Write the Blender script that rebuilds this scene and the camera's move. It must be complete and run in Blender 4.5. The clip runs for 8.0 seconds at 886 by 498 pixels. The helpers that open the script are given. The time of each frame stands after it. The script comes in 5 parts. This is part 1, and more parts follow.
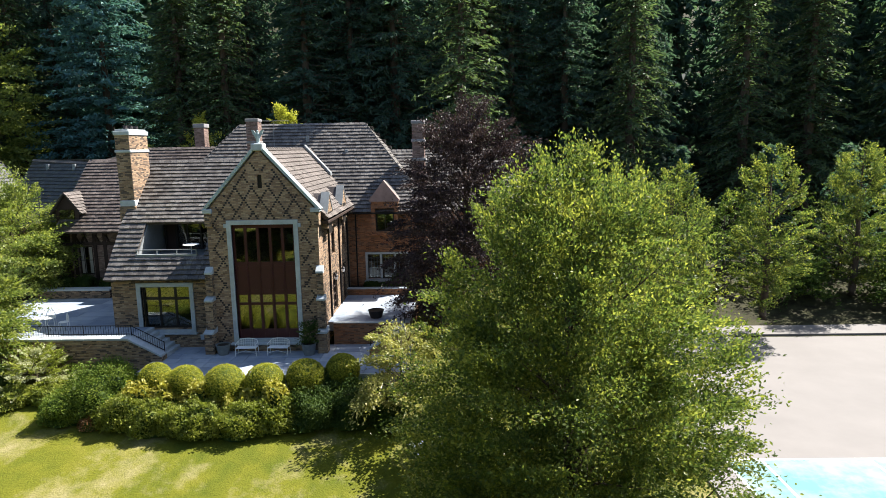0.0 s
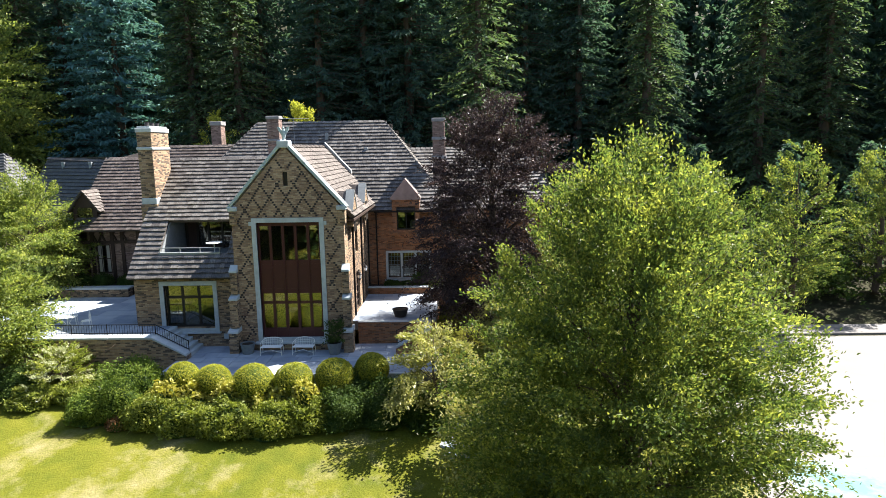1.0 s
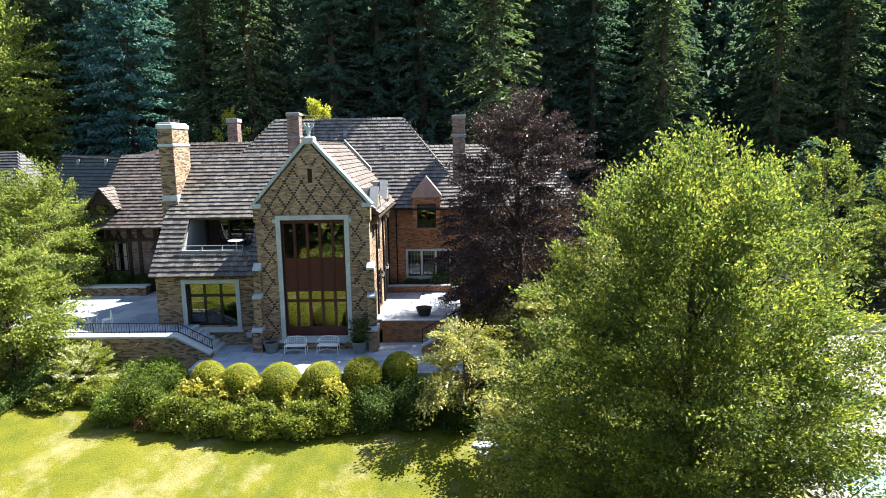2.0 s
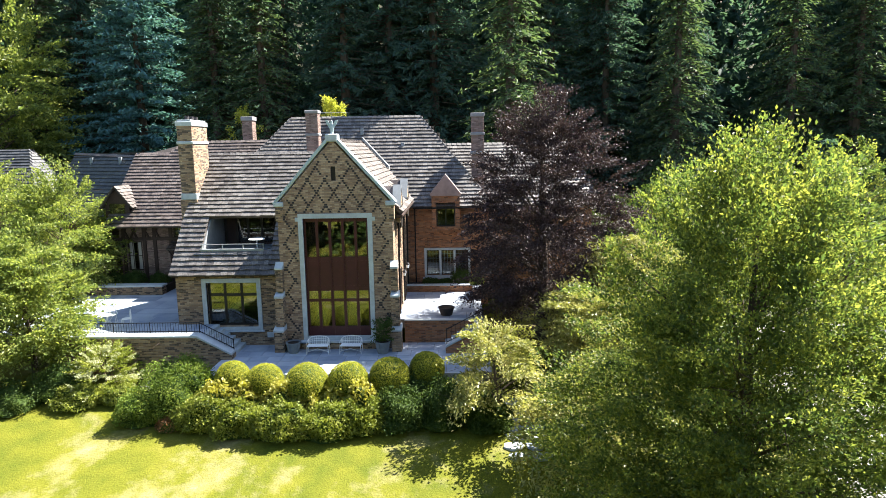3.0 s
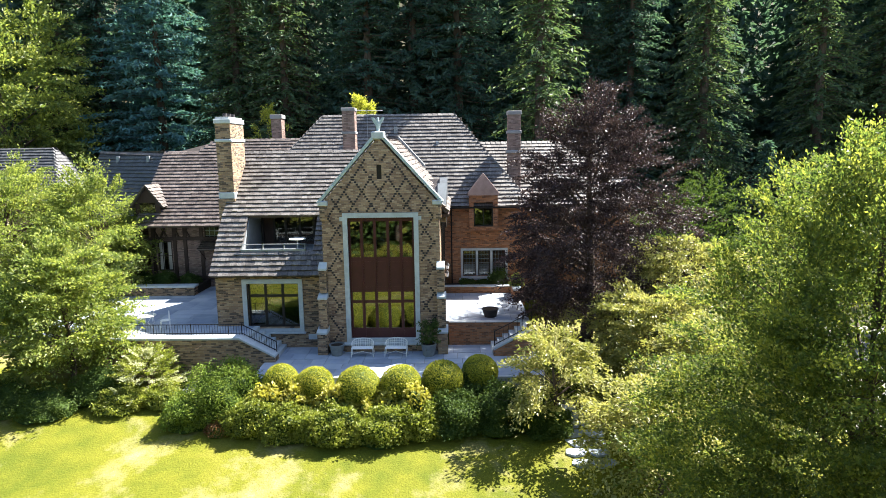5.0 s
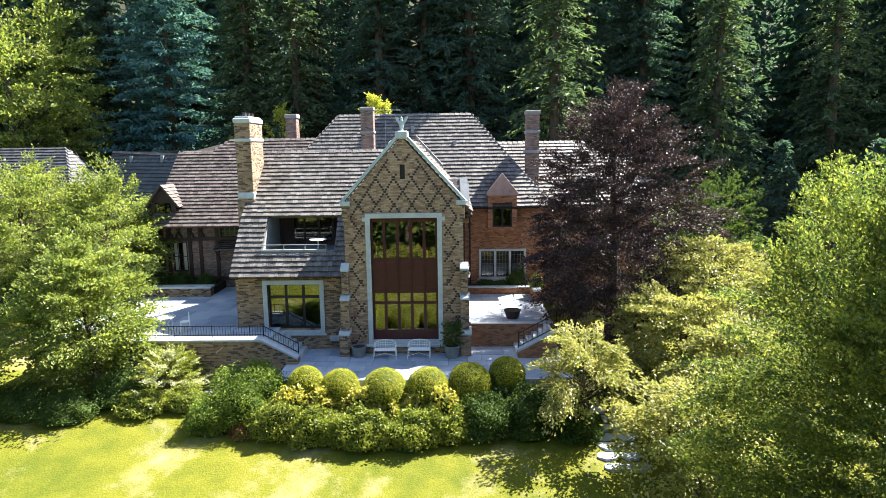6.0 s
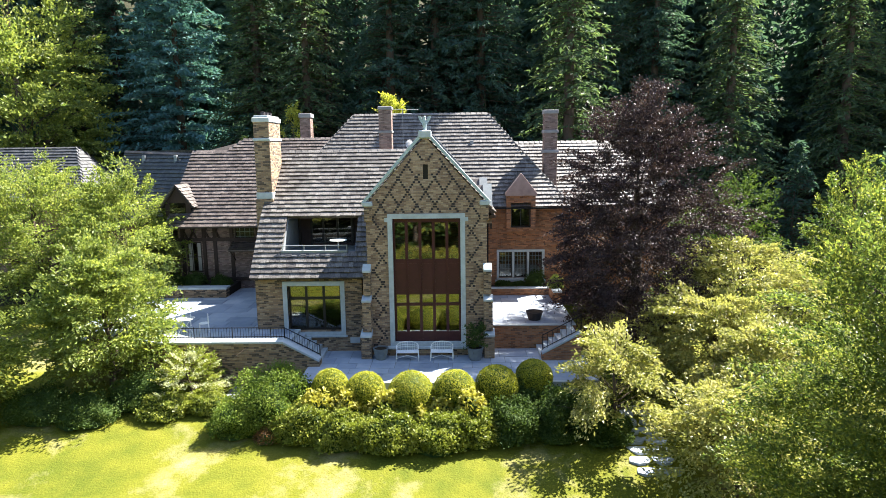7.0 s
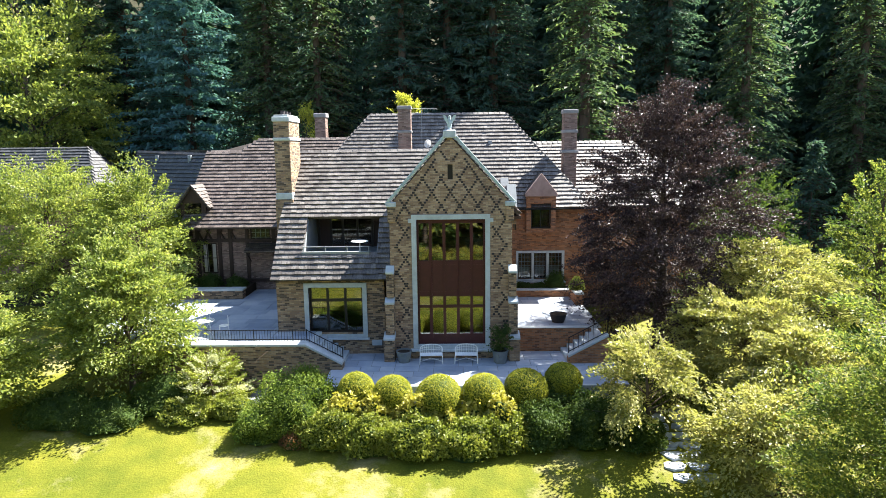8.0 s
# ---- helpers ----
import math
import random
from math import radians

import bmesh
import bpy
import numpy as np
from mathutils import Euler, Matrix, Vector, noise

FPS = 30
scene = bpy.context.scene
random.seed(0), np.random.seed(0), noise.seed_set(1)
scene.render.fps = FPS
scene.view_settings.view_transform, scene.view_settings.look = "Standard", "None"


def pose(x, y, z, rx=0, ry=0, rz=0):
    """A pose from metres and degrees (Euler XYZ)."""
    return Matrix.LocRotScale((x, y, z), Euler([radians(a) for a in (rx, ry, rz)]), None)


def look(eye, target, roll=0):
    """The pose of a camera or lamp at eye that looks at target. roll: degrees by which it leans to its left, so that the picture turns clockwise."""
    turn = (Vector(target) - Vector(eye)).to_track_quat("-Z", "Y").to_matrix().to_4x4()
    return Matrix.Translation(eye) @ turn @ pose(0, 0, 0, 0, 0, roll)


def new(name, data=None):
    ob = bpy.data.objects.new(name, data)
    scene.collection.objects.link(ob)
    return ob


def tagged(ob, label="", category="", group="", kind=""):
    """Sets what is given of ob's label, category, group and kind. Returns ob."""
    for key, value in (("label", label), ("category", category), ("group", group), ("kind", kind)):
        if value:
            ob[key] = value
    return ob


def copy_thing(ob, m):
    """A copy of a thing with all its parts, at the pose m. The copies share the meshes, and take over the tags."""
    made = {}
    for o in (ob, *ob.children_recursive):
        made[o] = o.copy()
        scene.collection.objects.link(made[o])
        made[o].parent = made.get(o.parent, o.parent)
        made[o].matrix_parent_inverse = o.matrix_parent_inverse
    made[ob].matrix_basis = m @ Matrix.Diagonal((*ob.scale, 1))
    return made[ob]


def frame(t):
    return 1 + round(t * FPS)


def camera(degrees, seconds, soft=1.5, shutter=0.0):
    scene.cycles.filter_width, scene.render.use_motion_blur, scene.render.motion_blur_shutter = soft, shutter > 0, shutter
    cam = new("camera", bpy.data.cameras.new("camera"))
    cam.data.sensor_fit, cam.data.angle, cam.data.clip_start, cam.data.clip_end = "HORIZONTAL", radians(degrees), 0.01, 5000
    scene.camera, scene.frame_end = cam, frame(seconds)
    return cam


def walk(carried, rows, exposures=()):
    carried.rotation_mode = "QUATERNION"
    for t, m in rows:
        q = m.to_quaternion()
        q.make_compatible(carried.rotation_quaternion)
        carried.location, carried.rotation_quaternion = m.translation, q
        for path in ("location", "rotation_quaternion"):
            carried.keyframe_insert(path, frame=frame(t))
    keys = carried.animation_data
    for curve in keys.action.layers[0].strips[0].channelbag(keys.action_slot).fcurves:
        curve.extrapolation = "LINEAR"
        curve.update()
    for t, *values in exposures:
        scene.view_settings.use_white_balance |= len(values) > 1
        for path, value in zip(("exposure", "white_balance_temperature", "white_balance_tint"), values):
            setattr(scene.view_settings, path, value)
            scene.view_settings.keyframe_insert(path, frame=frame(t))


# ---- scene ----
cam = camera(70.4, 8.0, soft=0.4)
PATH = [
    (0, (10.057, -31.980, 10.119), (10.011, -30.006, 9.802), -1.03),
    (0.5, (9.337, -31.852, 10.062), (9.291, -29.878, 9.745), -1.01),
    (1, (8.642, -31.701, 10.001), (8.597, -29.727, 9.684), -0.99),
    (1.5, (7.971, -31.535, 9.940), (7.925, -29.561, 9.622), -0.97),
    (3, (6.069, -31.010, 9.784), (6.024, -29.036, 9.465), -0.92),
    (3.5, (5.464, -30.840, 9.748), (5.419, -28.866, 9.429), -0.90),
    (4, (4.869, -30.675, 9.721), (4.824, -28.701, 9.402), -0.88),
    (4.5, (4.282, -30.516, 9.702), (4.238, -28.542, 9.384), -0.86),
    (6, (2.545, -30.055, 9.689), (2.502, -28.080, 9.372), -0.81),
    (6.5, (1.967, -29.893, 9.691), (1.925, -27.918, 9.374), -0.79),
    (7, (1.385, -29.717, 9.691), (1.345, -27.743, 9.374), -0.77),
    (7.5, (0.799, -29.520, 9.683), (0.759, -27.545, 9.368), -0.75),
    (8, (0.206, -29.292, 9.664), (0.167, -27.317, 9.349), -0.73),
]
walk(cam, [(t, look(eye, target, roll)) for t, eye, target, roll in PATH],
     [(0.0, 1.66), (0.7, 1.92), (1.5, 2.13), (3.0, 2.43), (4.5, 2.51), (8.0, 2.55)])

# ---- light ----
SUN_X, SUN_Y = 0.66, 0.49
sun_dir = Vector((SUN_X, SUN_Y, 1.0)).normalized()
world = bpy.data.worlds.new("world")
scene.world = world
world.use_nodes = True
wt = world.node_tree
sky = wt.nodes.new("ShaderNodeTexSky")
sky.sky_type = "NISHITA"
sky.sun_disc = False
sky.sun_elevation = math.asin(sun_dir.z)
sky.sun_rotation = math.atan2(sun_dir.x, sun_dir.y)
wt.links.new(sky.outputs[0], wt.nodes["Background"].inputs[0])
wt.nodes["Background"].inputs[1].default_value = 0.063
sun_data = bpy.data.lights.new("sun", "SUN")
sun_data.energy = 5.0
sun_data.angle = radians(0.55)
sun_data.color = (1.0, 0.95, 0.88)
sun_ob = new("sun", sun_data)
sun_ob.matrix_basis = look((60, 60, 90), Vector((60, 60, 90)) - sun_dir)


# ---- materials ----
class Nodes:
    """A material and short ways to add nodes to it."""

    def __init__(self, name):
        self.mat = bpy.data.materials.new(name)
        self.mat.use_nodes = True
        self.t = self.mat.node_tree
        self.bsdf = self.t.nodes["Principled BSDF"]
        self.out = self.t.nodes["Material Output"]

    def link(self, a, b):
        self.t.links.new(a, b)

    def node(self, kind, **kw):
        n = self.t.nodes.new(kind)
        for k, v in kw.items():
            if k == "operation":
                n.operation = v
            elif k == "data_type":
                n.data_type = v
            elif k == "blend_type":
                n.blend_type = v
        return n

    def coords(self):
        return self.node("ShaderNodeTexCoord").outputs["Object"]

    def scaled(self, vec, s):
        n = self.node("ShaderNodeMapping")
        n.inputs["Scale"].default_value = s
        self.link(vec, n.inputs[0])
        return n.outputs[0]

    def noise(self, vec, scale, detail=4.0, rough=0.6):
        n = self.node("ShaderNodeTexNoise")
        n.inputs["Scale"].default_value = scale
        n.inputs["Detail"].default_value = detail
        n.inputs["Roughness"].default_value = rough
        self.link(vec, n.inputs["Vector"])
        return n.outputs["Fac"]

    def math(self, op, a, b=0.0):
        n = self.node("ShaderNodeMath", operation=op)
        for i, v in enumerate((a, b)):
            if isinstance(v, (int, float)):
                n.inputs[i].default_value = v
            else:
                self.link(v, n.inputs[i])
        return n.outputs[0]

    def ramp(self, fac, stops):
        n = self.node("ShaderNodeValToRGB")
        e = n.color_ramp.elements
        while len(e) < len(stops):
            e.new(0.5)
        for el, (p, c) in zip(e, stops):
            el.position, el.color = p, (*c, 1)
        self.link(fac, n.inputs[0])
        return n.outputs[0]

    def mix(self, fac, a, b, how="MIX"):
        n = self.node("ShaderNodeMix", data_type="RGBA", blend_type=how)
        for sock, v in ((n.inputs[0], fac), (n.inputs[6], a), (n.inputs[7], b)):
            if isinstance(v, (int, float)):
                sock.default_value = v
            elif isinstance(v, tuple):
                sock.default_value = (*v, 1)
            else:
                self.link(v, sock)
        return n.outputs[2]

    def bump(self, height, strength, dist=0.02):
        n = self.node("ShaderNodeBump")
        n.inputs["Strength"].default_value = strength
        n.inputs["Distance"].default_value = dist
        self.link(height, n.inputs["Height"])
        self.link(n.outputs[0], self.bsdf.inputs["Normal"])

    def base(self, col, rough=0.8, metal=0.0, spec=0.3):
        if isinstance(col, tuple):
            self.bsdf.inputs["Base Color"].default_value = (*col, 1)
        else:
            self.link(col, self.bsdf.inputs["Base Color"])
        if isinstance(rough, (int, float)):
            self.bsdf.inputs["Roughness"].default_value = rough
        else:
            self.link(rough, self.bsdf.inputs["Roughness"])
        self.bsdf.inputs["Metallic"].default_value = metal
        self.bsdf.inputs["Specular IOR Level"].default_value = spec
        return self.mat

    def rand(self, islands=True):
        if islands:
            return self.node("ShaderNodeNewGeometry").outputs["Random Per Island"]
        return self.node("ShaderNodeObjectInfo").outputs["Random"]


def brick_material(name, axis, stops, mortar=(0.23, 0.20, 0.165), w=0.235, h=0.078):
    """Running-bond brickwork on walls along x or along y, each brick of its own colour."""
    m = Nodes(name)
    co = m.coords()
    sep = m.node("ShaderNodeSeparateXYZ")
    m.link(co, sep.inputs[0])
    nrm = m.node("ShaderNodeSeparateXYZ")
    m.link(m.node("ShaderNodeNewGeometry").outputs["Normal"], nrm.inputs[0])
    side = m.math("GREATER_THAN", m.math("ABSOLUTE", nrm.outputs["X"]), 0.7)
    u, v = m.math("ADD", sep.outputs["X"], m.math("MULTIPLY", side, m.math("SUBTRACT", sep.outputs["Y"], sep.outputs["X"]))), sep.outputs["Z"]
    row = m.math("FLOOR", m.math("DIVIDE", v, h))
    uu = m.math("ADD", m.math("DIVIDE", u, w), m.math("MULTIPLY", row, 0.5))
    col = m.math("FLOOR", uu)
    comb = m.node("ShaderNodeCombineXYZ")
    m.link(col, comb.inputs[0]), m.link(row, comb.inputs[1])
    wn = m.node("ShaderNodeTexWhiteNoise")
    m.link(comb.outputs[0], wn.inputs["Vector"])
    fu, fv = m.math("FRACT", uu), m.math("FRACT", m.math("DIVIDE", v, h))
    ju = m.math("MULTIPLY", m.math("GREATER_THAN", fu, 0.05), m.math("GREATER_THAN", fv, 0.15))
    big = m.noise(co, 0.45, 3.0)
    fine = m.noise(co, 9.0, 5.0)
    shade = m.math("ADD", m.math("MULTIPLY", wn.outputs["Value"], 0.78), m.math("MULTIPLY", m.math("SUBTRACT", big, 0.5), 0.55))
    shade = m.math("ADD", shade, 0.1)
    brick = m.ramp(shade, stops)
    brick = m.mix(m.math("MULTIPLY", fine, 0.45), brick, (0.12, 0.10, 0.08), "MIX")
    full = m.mix(ju, mortar, brick)
    stain = m.ramp(m.noise(m.scaled(co, (1.2, 1.2, 0.25)), 1.0, 5.0), [(0.35, (0.72, 0.72, 0.72)), (0.62, (1, 1, 1))])
    full = m.mix(0.7, full, stain, "MULTIPLY")
    m.bump(m.math("ADD", m.math("MULTIPLY", ju, m.math("ADD", 0.7, m.math("MULTIPLY", wn.outputs["Value"], 0.5))), m.math("MULTIPLY", fine, 0.4)), 0.9, 0.015)
    return m.base(full, 0.9, 0, 0.2)


TAN = [(0.0, (0.06, 0.045, 0.036)), (0.26, (0.13, 0.09, 0.065)), (0.36, (0.33, 0.205, 0.125)), (0.65, (0.45, 0.30, 0.18)), (1.0, (0.57, 0.42, 0.27))]
TAN_CALM = [(0.0, (0.14, 0.08, 0.058)), (0.25, (0.31, 0.195, 0.13)), (0.6, (0.475, 0.32, 0.205)), (1.0, (0.64, 0.48, 0.33))]
RED = [(0.0, (0.12, 0.055, 0.035)), (0.3, (0.34, 0.14, 0.06)), (0.6, (0.48, 0.20, 0.085)), (1.0, (0.56, 0.28, 0.14))]
GRY = [(0.0, (0.10, 0.06, 0.055)), (0.4, (0.25, 0.16, 0.14)), (0.7, (0.34, 0.22, 0.19)), (1.0, (0.42, 0.31, 0.27))]
brick_tan_x, brick_tan_y = brick_material("tan_brick_x", "x", TAN), brick_material("tan_brick_y", "y", TAN)
brick_calm_x = brick_material("calm_tan_brick_x", "x", TAN_CALM)
brick_red_x, brick_red_y = brick_material("red_brick_x", "x", RED), brick_material("red_brick_y", "y", RED)
brick_gry_x, brick_gry_y = brick_material("stack_brick_x", "x", GRY), brick_material("stack_brick_y", "y", GRY)


def plain(name, col, rough=0.7, metal=0.0, var=0.25, scale=6.0, bump=0.3, spec=0.3, islands=0.0, stretch=(1, 1, 1)):
    m = Nodes(name)
    co = m.scaled(m.coords(), stretch)
    n1, n2 = m.noise(co, scale, 5.0), m.noise(co, scale * 0.13, 3.0)
    f = m.math("ADD", m.math("MULTIPLY", n1, 0.5), m.math("MULTIPLY", n2, 0.5))
    lo = tuple(c * (1 - var) for c in col)
    hi = tuple(min(0.95, c * (1 + var)) for c in col)
    c = m.ramp(f, [(0.3, lo), (0.7, hi)])
    if islands:
        r = m.rand()
        k = m.ramp(r, [(0.0, (1 - islands,) * 3), (1.0, (1 + islands * 0.3,) * 3)])
        c = m.mix(1.0, c, k, "MULTIPLY")
    m.bump(n1, bump, 0.01)
    return m.base(c, rough, metal, spec)


stone = plain("pale_limestone", (0.41, 0.45, 0.47), 0.85, 0, 0.22, 5.0, 0.35)
dark_header = plain("clinker_header", (0.035, 0.03, 0.032), 0.7, 0, 0.4, 20.0, 0.3)
white_paint = plain("white_paint", (0.74, 0.75, 0.76), 0.5, 0, 0.08, 8.0, 0.1)
white_metal = plain("white_metal", (0.80, 0.80, 0.78), 0.4, 0, 0.08, 12.0, 0.05)
maroon = plain("maroon_paint", (0.055, 0.013, 0.016), 0.45, 0, 0.25, 4.0, 0.1)
dark_wood = plain("dark_brown_timber", (0.045, 0.028, 0.022), 0.7, 0, 0.35, 6.0, 0.4, 0.3, 0, (1, 1, 0.3))
black_iron = plain("black_iron", (0.02, 0.02, 0.022), 0.5, 0.6, 0.2, 15.0, 0.1)
bronze = plain("bronze_frame", (0.03, 0.026, 0.022), 0.5, 0.2, 0.2, 8.0, 0.1)
lead = plain("grey_lead", (0.25, 0.27, 0.28), 0.6, 0.2, 0.2, 5.0, 0.2)
clay_grey = plain("grey_pot", (0.16, 0.18, 0.19), 0.8, 0, 0.25, 6.0, 0.3)
copper_green = plain("verdigris_stone", (0.35, 0.42, 0.425), 0.8, 0, 0.25, 6.0, 0.3)
curtain = plain("pale_curtain", (0.42, 0.40, 0.36), 0.9, 0, 0.2, 3.0, 0.2, 0.1, 0, (6, 6, 0.4))
soil = plain("dark_soil", (0.035, 0.026, 0.018), 0.95, 0, 0.4, 3.0, 0.8)
bark = plain("grey_brown_bark", (0.085, 0.065, 0.05), 0.95, 0, 0.4, 5.0, 0.9, 0.2, 0, (1, 1, 0.25))
pave = plain("blue_grey_flagstone", (0.155, 0.16, 0.17), 0.85, 0, 0.22, 1.6, 0.25, 0.3, 0.22)
joint = plain("sand_joint", (0.20, 0.20, 0.19), 0.95, 0, 0.25, 6.0, 0.4)
court_pale = plain("pale_court_concrete", (0.18, 0.168, 0.16), 0.85, 0, 0.12, 0.6, 0.15)
court_teal = Nodes("worn_teal_court_paint")
_n = court_teal.math("ADD", court_teal.math("MULTIPLY", court_teal.noise(court_teal.coords(), 0.35, 6.0), 0.7), court_teal.math("MULTIPLY", court_teal.noise(court_teal.coords(), 2.5, 5.0), 0.3))
court_teal = court_teal.base(court_teal.ramp(_n, [(0.40, (0.09, 0.22, 0.235)), (0.52, (0.17, 0.235, 0.235)), (0.62, (0.25, 0.24, 0.225))]), 0.8, 0, 0.3)
line_white = plain("white_line", (0.78, 0.78, 0.76), 0.7, 0, 0.1, 3.0, 0.05)


def shingle_material(name, stops):
    m = Nodes(name)
    co = m.coords()
    r = m.math("MULTIPLY", m.math("ADD", m.math("FRACT", m.math("ADD", m.rand(), m.rand(False))), 0.28), 0.44)
    big, fine = m.noise(co, 0.5, 4.0), m.noise(m.scaled(co, (14, 14, 2.2)), 1.0, 5.0)
    f = m.math("ADD", r, m.math("MULTIPLY", m.math("SUBTRACT", big, 0.35), 0.55))
    c = m.ramp(f, stops)
    streak = m.ramp(fine, [(0.36, (0.32, 0.30, 0.29)), (0.58, (1, 1, 1))])
    c = m.mix(0.8, c, streak, "MULTIPLY")
    moss = m.ramp(m.noise(co, 1.3, 6.0), [(0.60, (0, 0, 0)), (0.78, (1, 1, 1))])
    c = m.mix(m.math("MULTIPLY", moss, 0.35), c, (0.07, 0.075, 0.035))
    m.bump(fine, 0.5, 0.012)
    return m.base(c, 0.5, 0, 0.65)


shingle = shingle_material("weathered_cedar_shingle", [(0.0, (0.026, 0.022, 0.020)), (0.35, (0.105, 0.094, 0.086)), (0.7, (0.20, 0.186, 0.172)), (1.0, (0.37, 0.35, 0.33))])
shingle_brown = shingle_material("brown_cedar_shingle", [(0.0, (0.035, 0.026, 0.022)), (0.4, (0.10, 0.078, 0.067)), (0.75, (0.18, 0.148, 0.13)), (1.0, (0.29, 0.25, 0.22))])
# blue-grey shingle darkened so its colour carries the shade on the far west roofs
shade_shingle = shingle_material("shade_darkened_shingle", [(0.0, (0.018, 0.019, 0.022)), (0.35, (0.045, 0.047, 0.053)), (0.7, (0.08, 0.083, 0.09)), (1.0, (0.13, 0.132, 0.14))])
deck = plain("roof_deck", (0.06, 0.05, 0.045), 0.9, 0, 0.3, 4.0, 0.2)


def leaf_material(name, stops, glow=0.45, rough=0.5, spec=0.35):
    """Leaves: each its own tone, part of the light goes through."""
    m = Nodes(name)
    co = m.coords()
    f = m.math("ADD", m.math("MULTIPLY", m.rand(), 0.42), m.math("MULTIPLY", m.math("SUBTRACT", m.noise(co, 1.3, 4.0), 0.25), 1.3))
    c = m.ramp(f, stops)
    m.base(c, rough, 0, spec)
    tr = m.node("ShaderNodeBsdfTranslucent")
    warm = m.mix(1.0, c, (1.35, 1.4, 0.85), "MULTIPLY")
    m.link(warm, tr.inputs["Color"])
    mx = m.node("ShaderNodeMixShader")
    mx.inputs[0].default_value = glow
    m.link(m.bsdf.outputs[0], mx.inputs[1])
    m.link(tr.outputs[0], mx.inputs[2])
    m.link(mx.outputs[0], m.out.inputs[0])
    return m.mat


leaf_big = leaf_material("hornbeam_leaf", [(0.0, (0.026, 0.054, 0.022)), (0.5, (0.088, 0.126, 0.034)), (1.0, (0.35, 0.355, 0.08))], 0.55, 0.42, 0.3)
leaf_maple = leaf_material("golden_maple_leaf", [(0.0, (0.085, 0.105, 0.03)), (0.5, (0.24, 0.245, 0.075)), (1.0, (0.54, 0.48, 0.19))], 0.40, 0.4, 0.4)
leaf_fresh = leaf_material("fresh_green_leaf", [(0.0, (0.042, 0.08, 0.026)), (0.5, (0.165, 0.21, 0.055)), (1.0, (0.46, 0.47, 0.12))], 0.46, 0.42, 0.3)
leaf_gold = leaf_material("yellow_maple_leaf", [(0.0, (0.12, 0.145, 0.022)), (0.5, (0.30, 0.31, 0.05)), (1.0, (0.52, 0.50, 0.10))], 0.5, 0.42, 0.35)
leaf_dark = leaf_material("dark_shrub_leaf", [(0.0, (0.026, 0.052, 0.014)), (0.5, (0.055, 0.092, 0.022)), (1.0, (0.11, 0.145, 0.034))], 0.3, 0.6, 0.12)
leaf_laurel = leaf_material("laurel_leaf", [(0.0, (0.042, 0.080, 0.014)), (0.5, (0.115, 0.172, 0.028)), (1.0, (0.25, 0.295, 0.05))], 0.3, 0.55, 0.15)
leaf_box = leaf_material("clipped_box_leaf", [(0.0, (0.12, 0.155, 0.022)), (0.5, (0.29, 0.30, 0.036)), (1.0, (0.50, 0.48, 0.06))], 0.3, 0.5, 0.2)
leaf_hedge = leaf_material("shrub_leaf", [(0.0, (0.06, 0.085, 0.014)), (0.45, (0.17, 0.205, 0.03)), (1.0, (0.36, 0.37, 0.07))], 0.35, 0.45, 0.35)
leaf_yellow = leaf_material("yellow_leaf", [(0.0, (0.22, 0.21, 0.035)), (0.5, (0.36, 0.33, 0.06)), (1.0, (0.48, 0.45, 0.12))], 0.4)
leaf_beech = leaf_material("copper_beech_leaf", [(0.0, (0.012, 0.008, 0.010)), (0.5, (0.030, 0.018, 0.021)), (1.0, (0.13, 0.08, 0.082))], 0.12, 0.45, 0.3)
leaf_white = leaf_material("white_blossom", [(0.0, (0.22, 0.25, 0.12)), (0.5, (0.45, 0.46, 0.28)), (1.0, (0.66, 0.66, 0.50))], 0.3)
leaf_rust = leaf_material("rust_leaf", [(0.0, (0.10, 0.05, 0.02)), (1.0, (0.28, 0.14, 0.05))], 0.3)
needle_dark = leaf_material("fir_needle", [(0.0, (0.026, 0.064, 0.058)), (0.5, (0.056, 0.108, 0.088)), (1.0, (0.115, 0.175, 0.12))], 0.42, 0.6, 0.2)
needle_light = leaf_material("cedar_needle", [(0.0, (0.036, 0.07, 0.040)), (0.5, (0.072, 0.118, 0.060)), (1.0, (0.165, 0.21, 0.09))], 0.36, 0.6, 0.2)
needle_blue = leaf_material("blue_spruce_needle", [(0.0, (0.05, 0.125, 0.13)), (0.5, (0.085, 0.19, 0.20)), (1.0, (0.15, 0.28, 0.285))], 0.3, 0.6, 0.25)


def glass_material(name, fac, tint=(0.9, 0.95, 0.95)):
    m = Nodes(name)
    t, g, mx = m.node("ShaderNodeBsdfTransparent"), m.node("ShaderNodeBsdfGlossy"), m.node("ShaderNodeMixShader")
    g.inputs["Roughness"].default_value = 0.01
    g.inputs["Color"].default_value = (*tint, 1)
    t.inputs["Color"].default_value = (0.75, 0.78, 0.78, 1)
    fr = m.node("ShaderNodeFresnel")
    fr.inputs[0].default_value = 1.5
    m.link(m.math("ADD", fr.outputs[0], fac), mx.inputs[0])
    m.link(t.outputs[0], mx.inputs[1]), m.link(g.outputs[0], mx.inputs[2])
    m.link(mx.outputs[0], m.out.inputs[0])
    return m.mat


glass = glass_material("coated_window_glass", 0.06)
glass_old = glass_material("old_window_glass", 0.0)


# ---- building blocks ----
def thing(name, label, category, at=(0, 0, 0), group="", kind=""):
    ob = new(name)
    ob.empty_display_size = 0.3
    ob.matrix_basis = Matrix.Translation(at)
    return tagged(ob, label, category, group, kind)


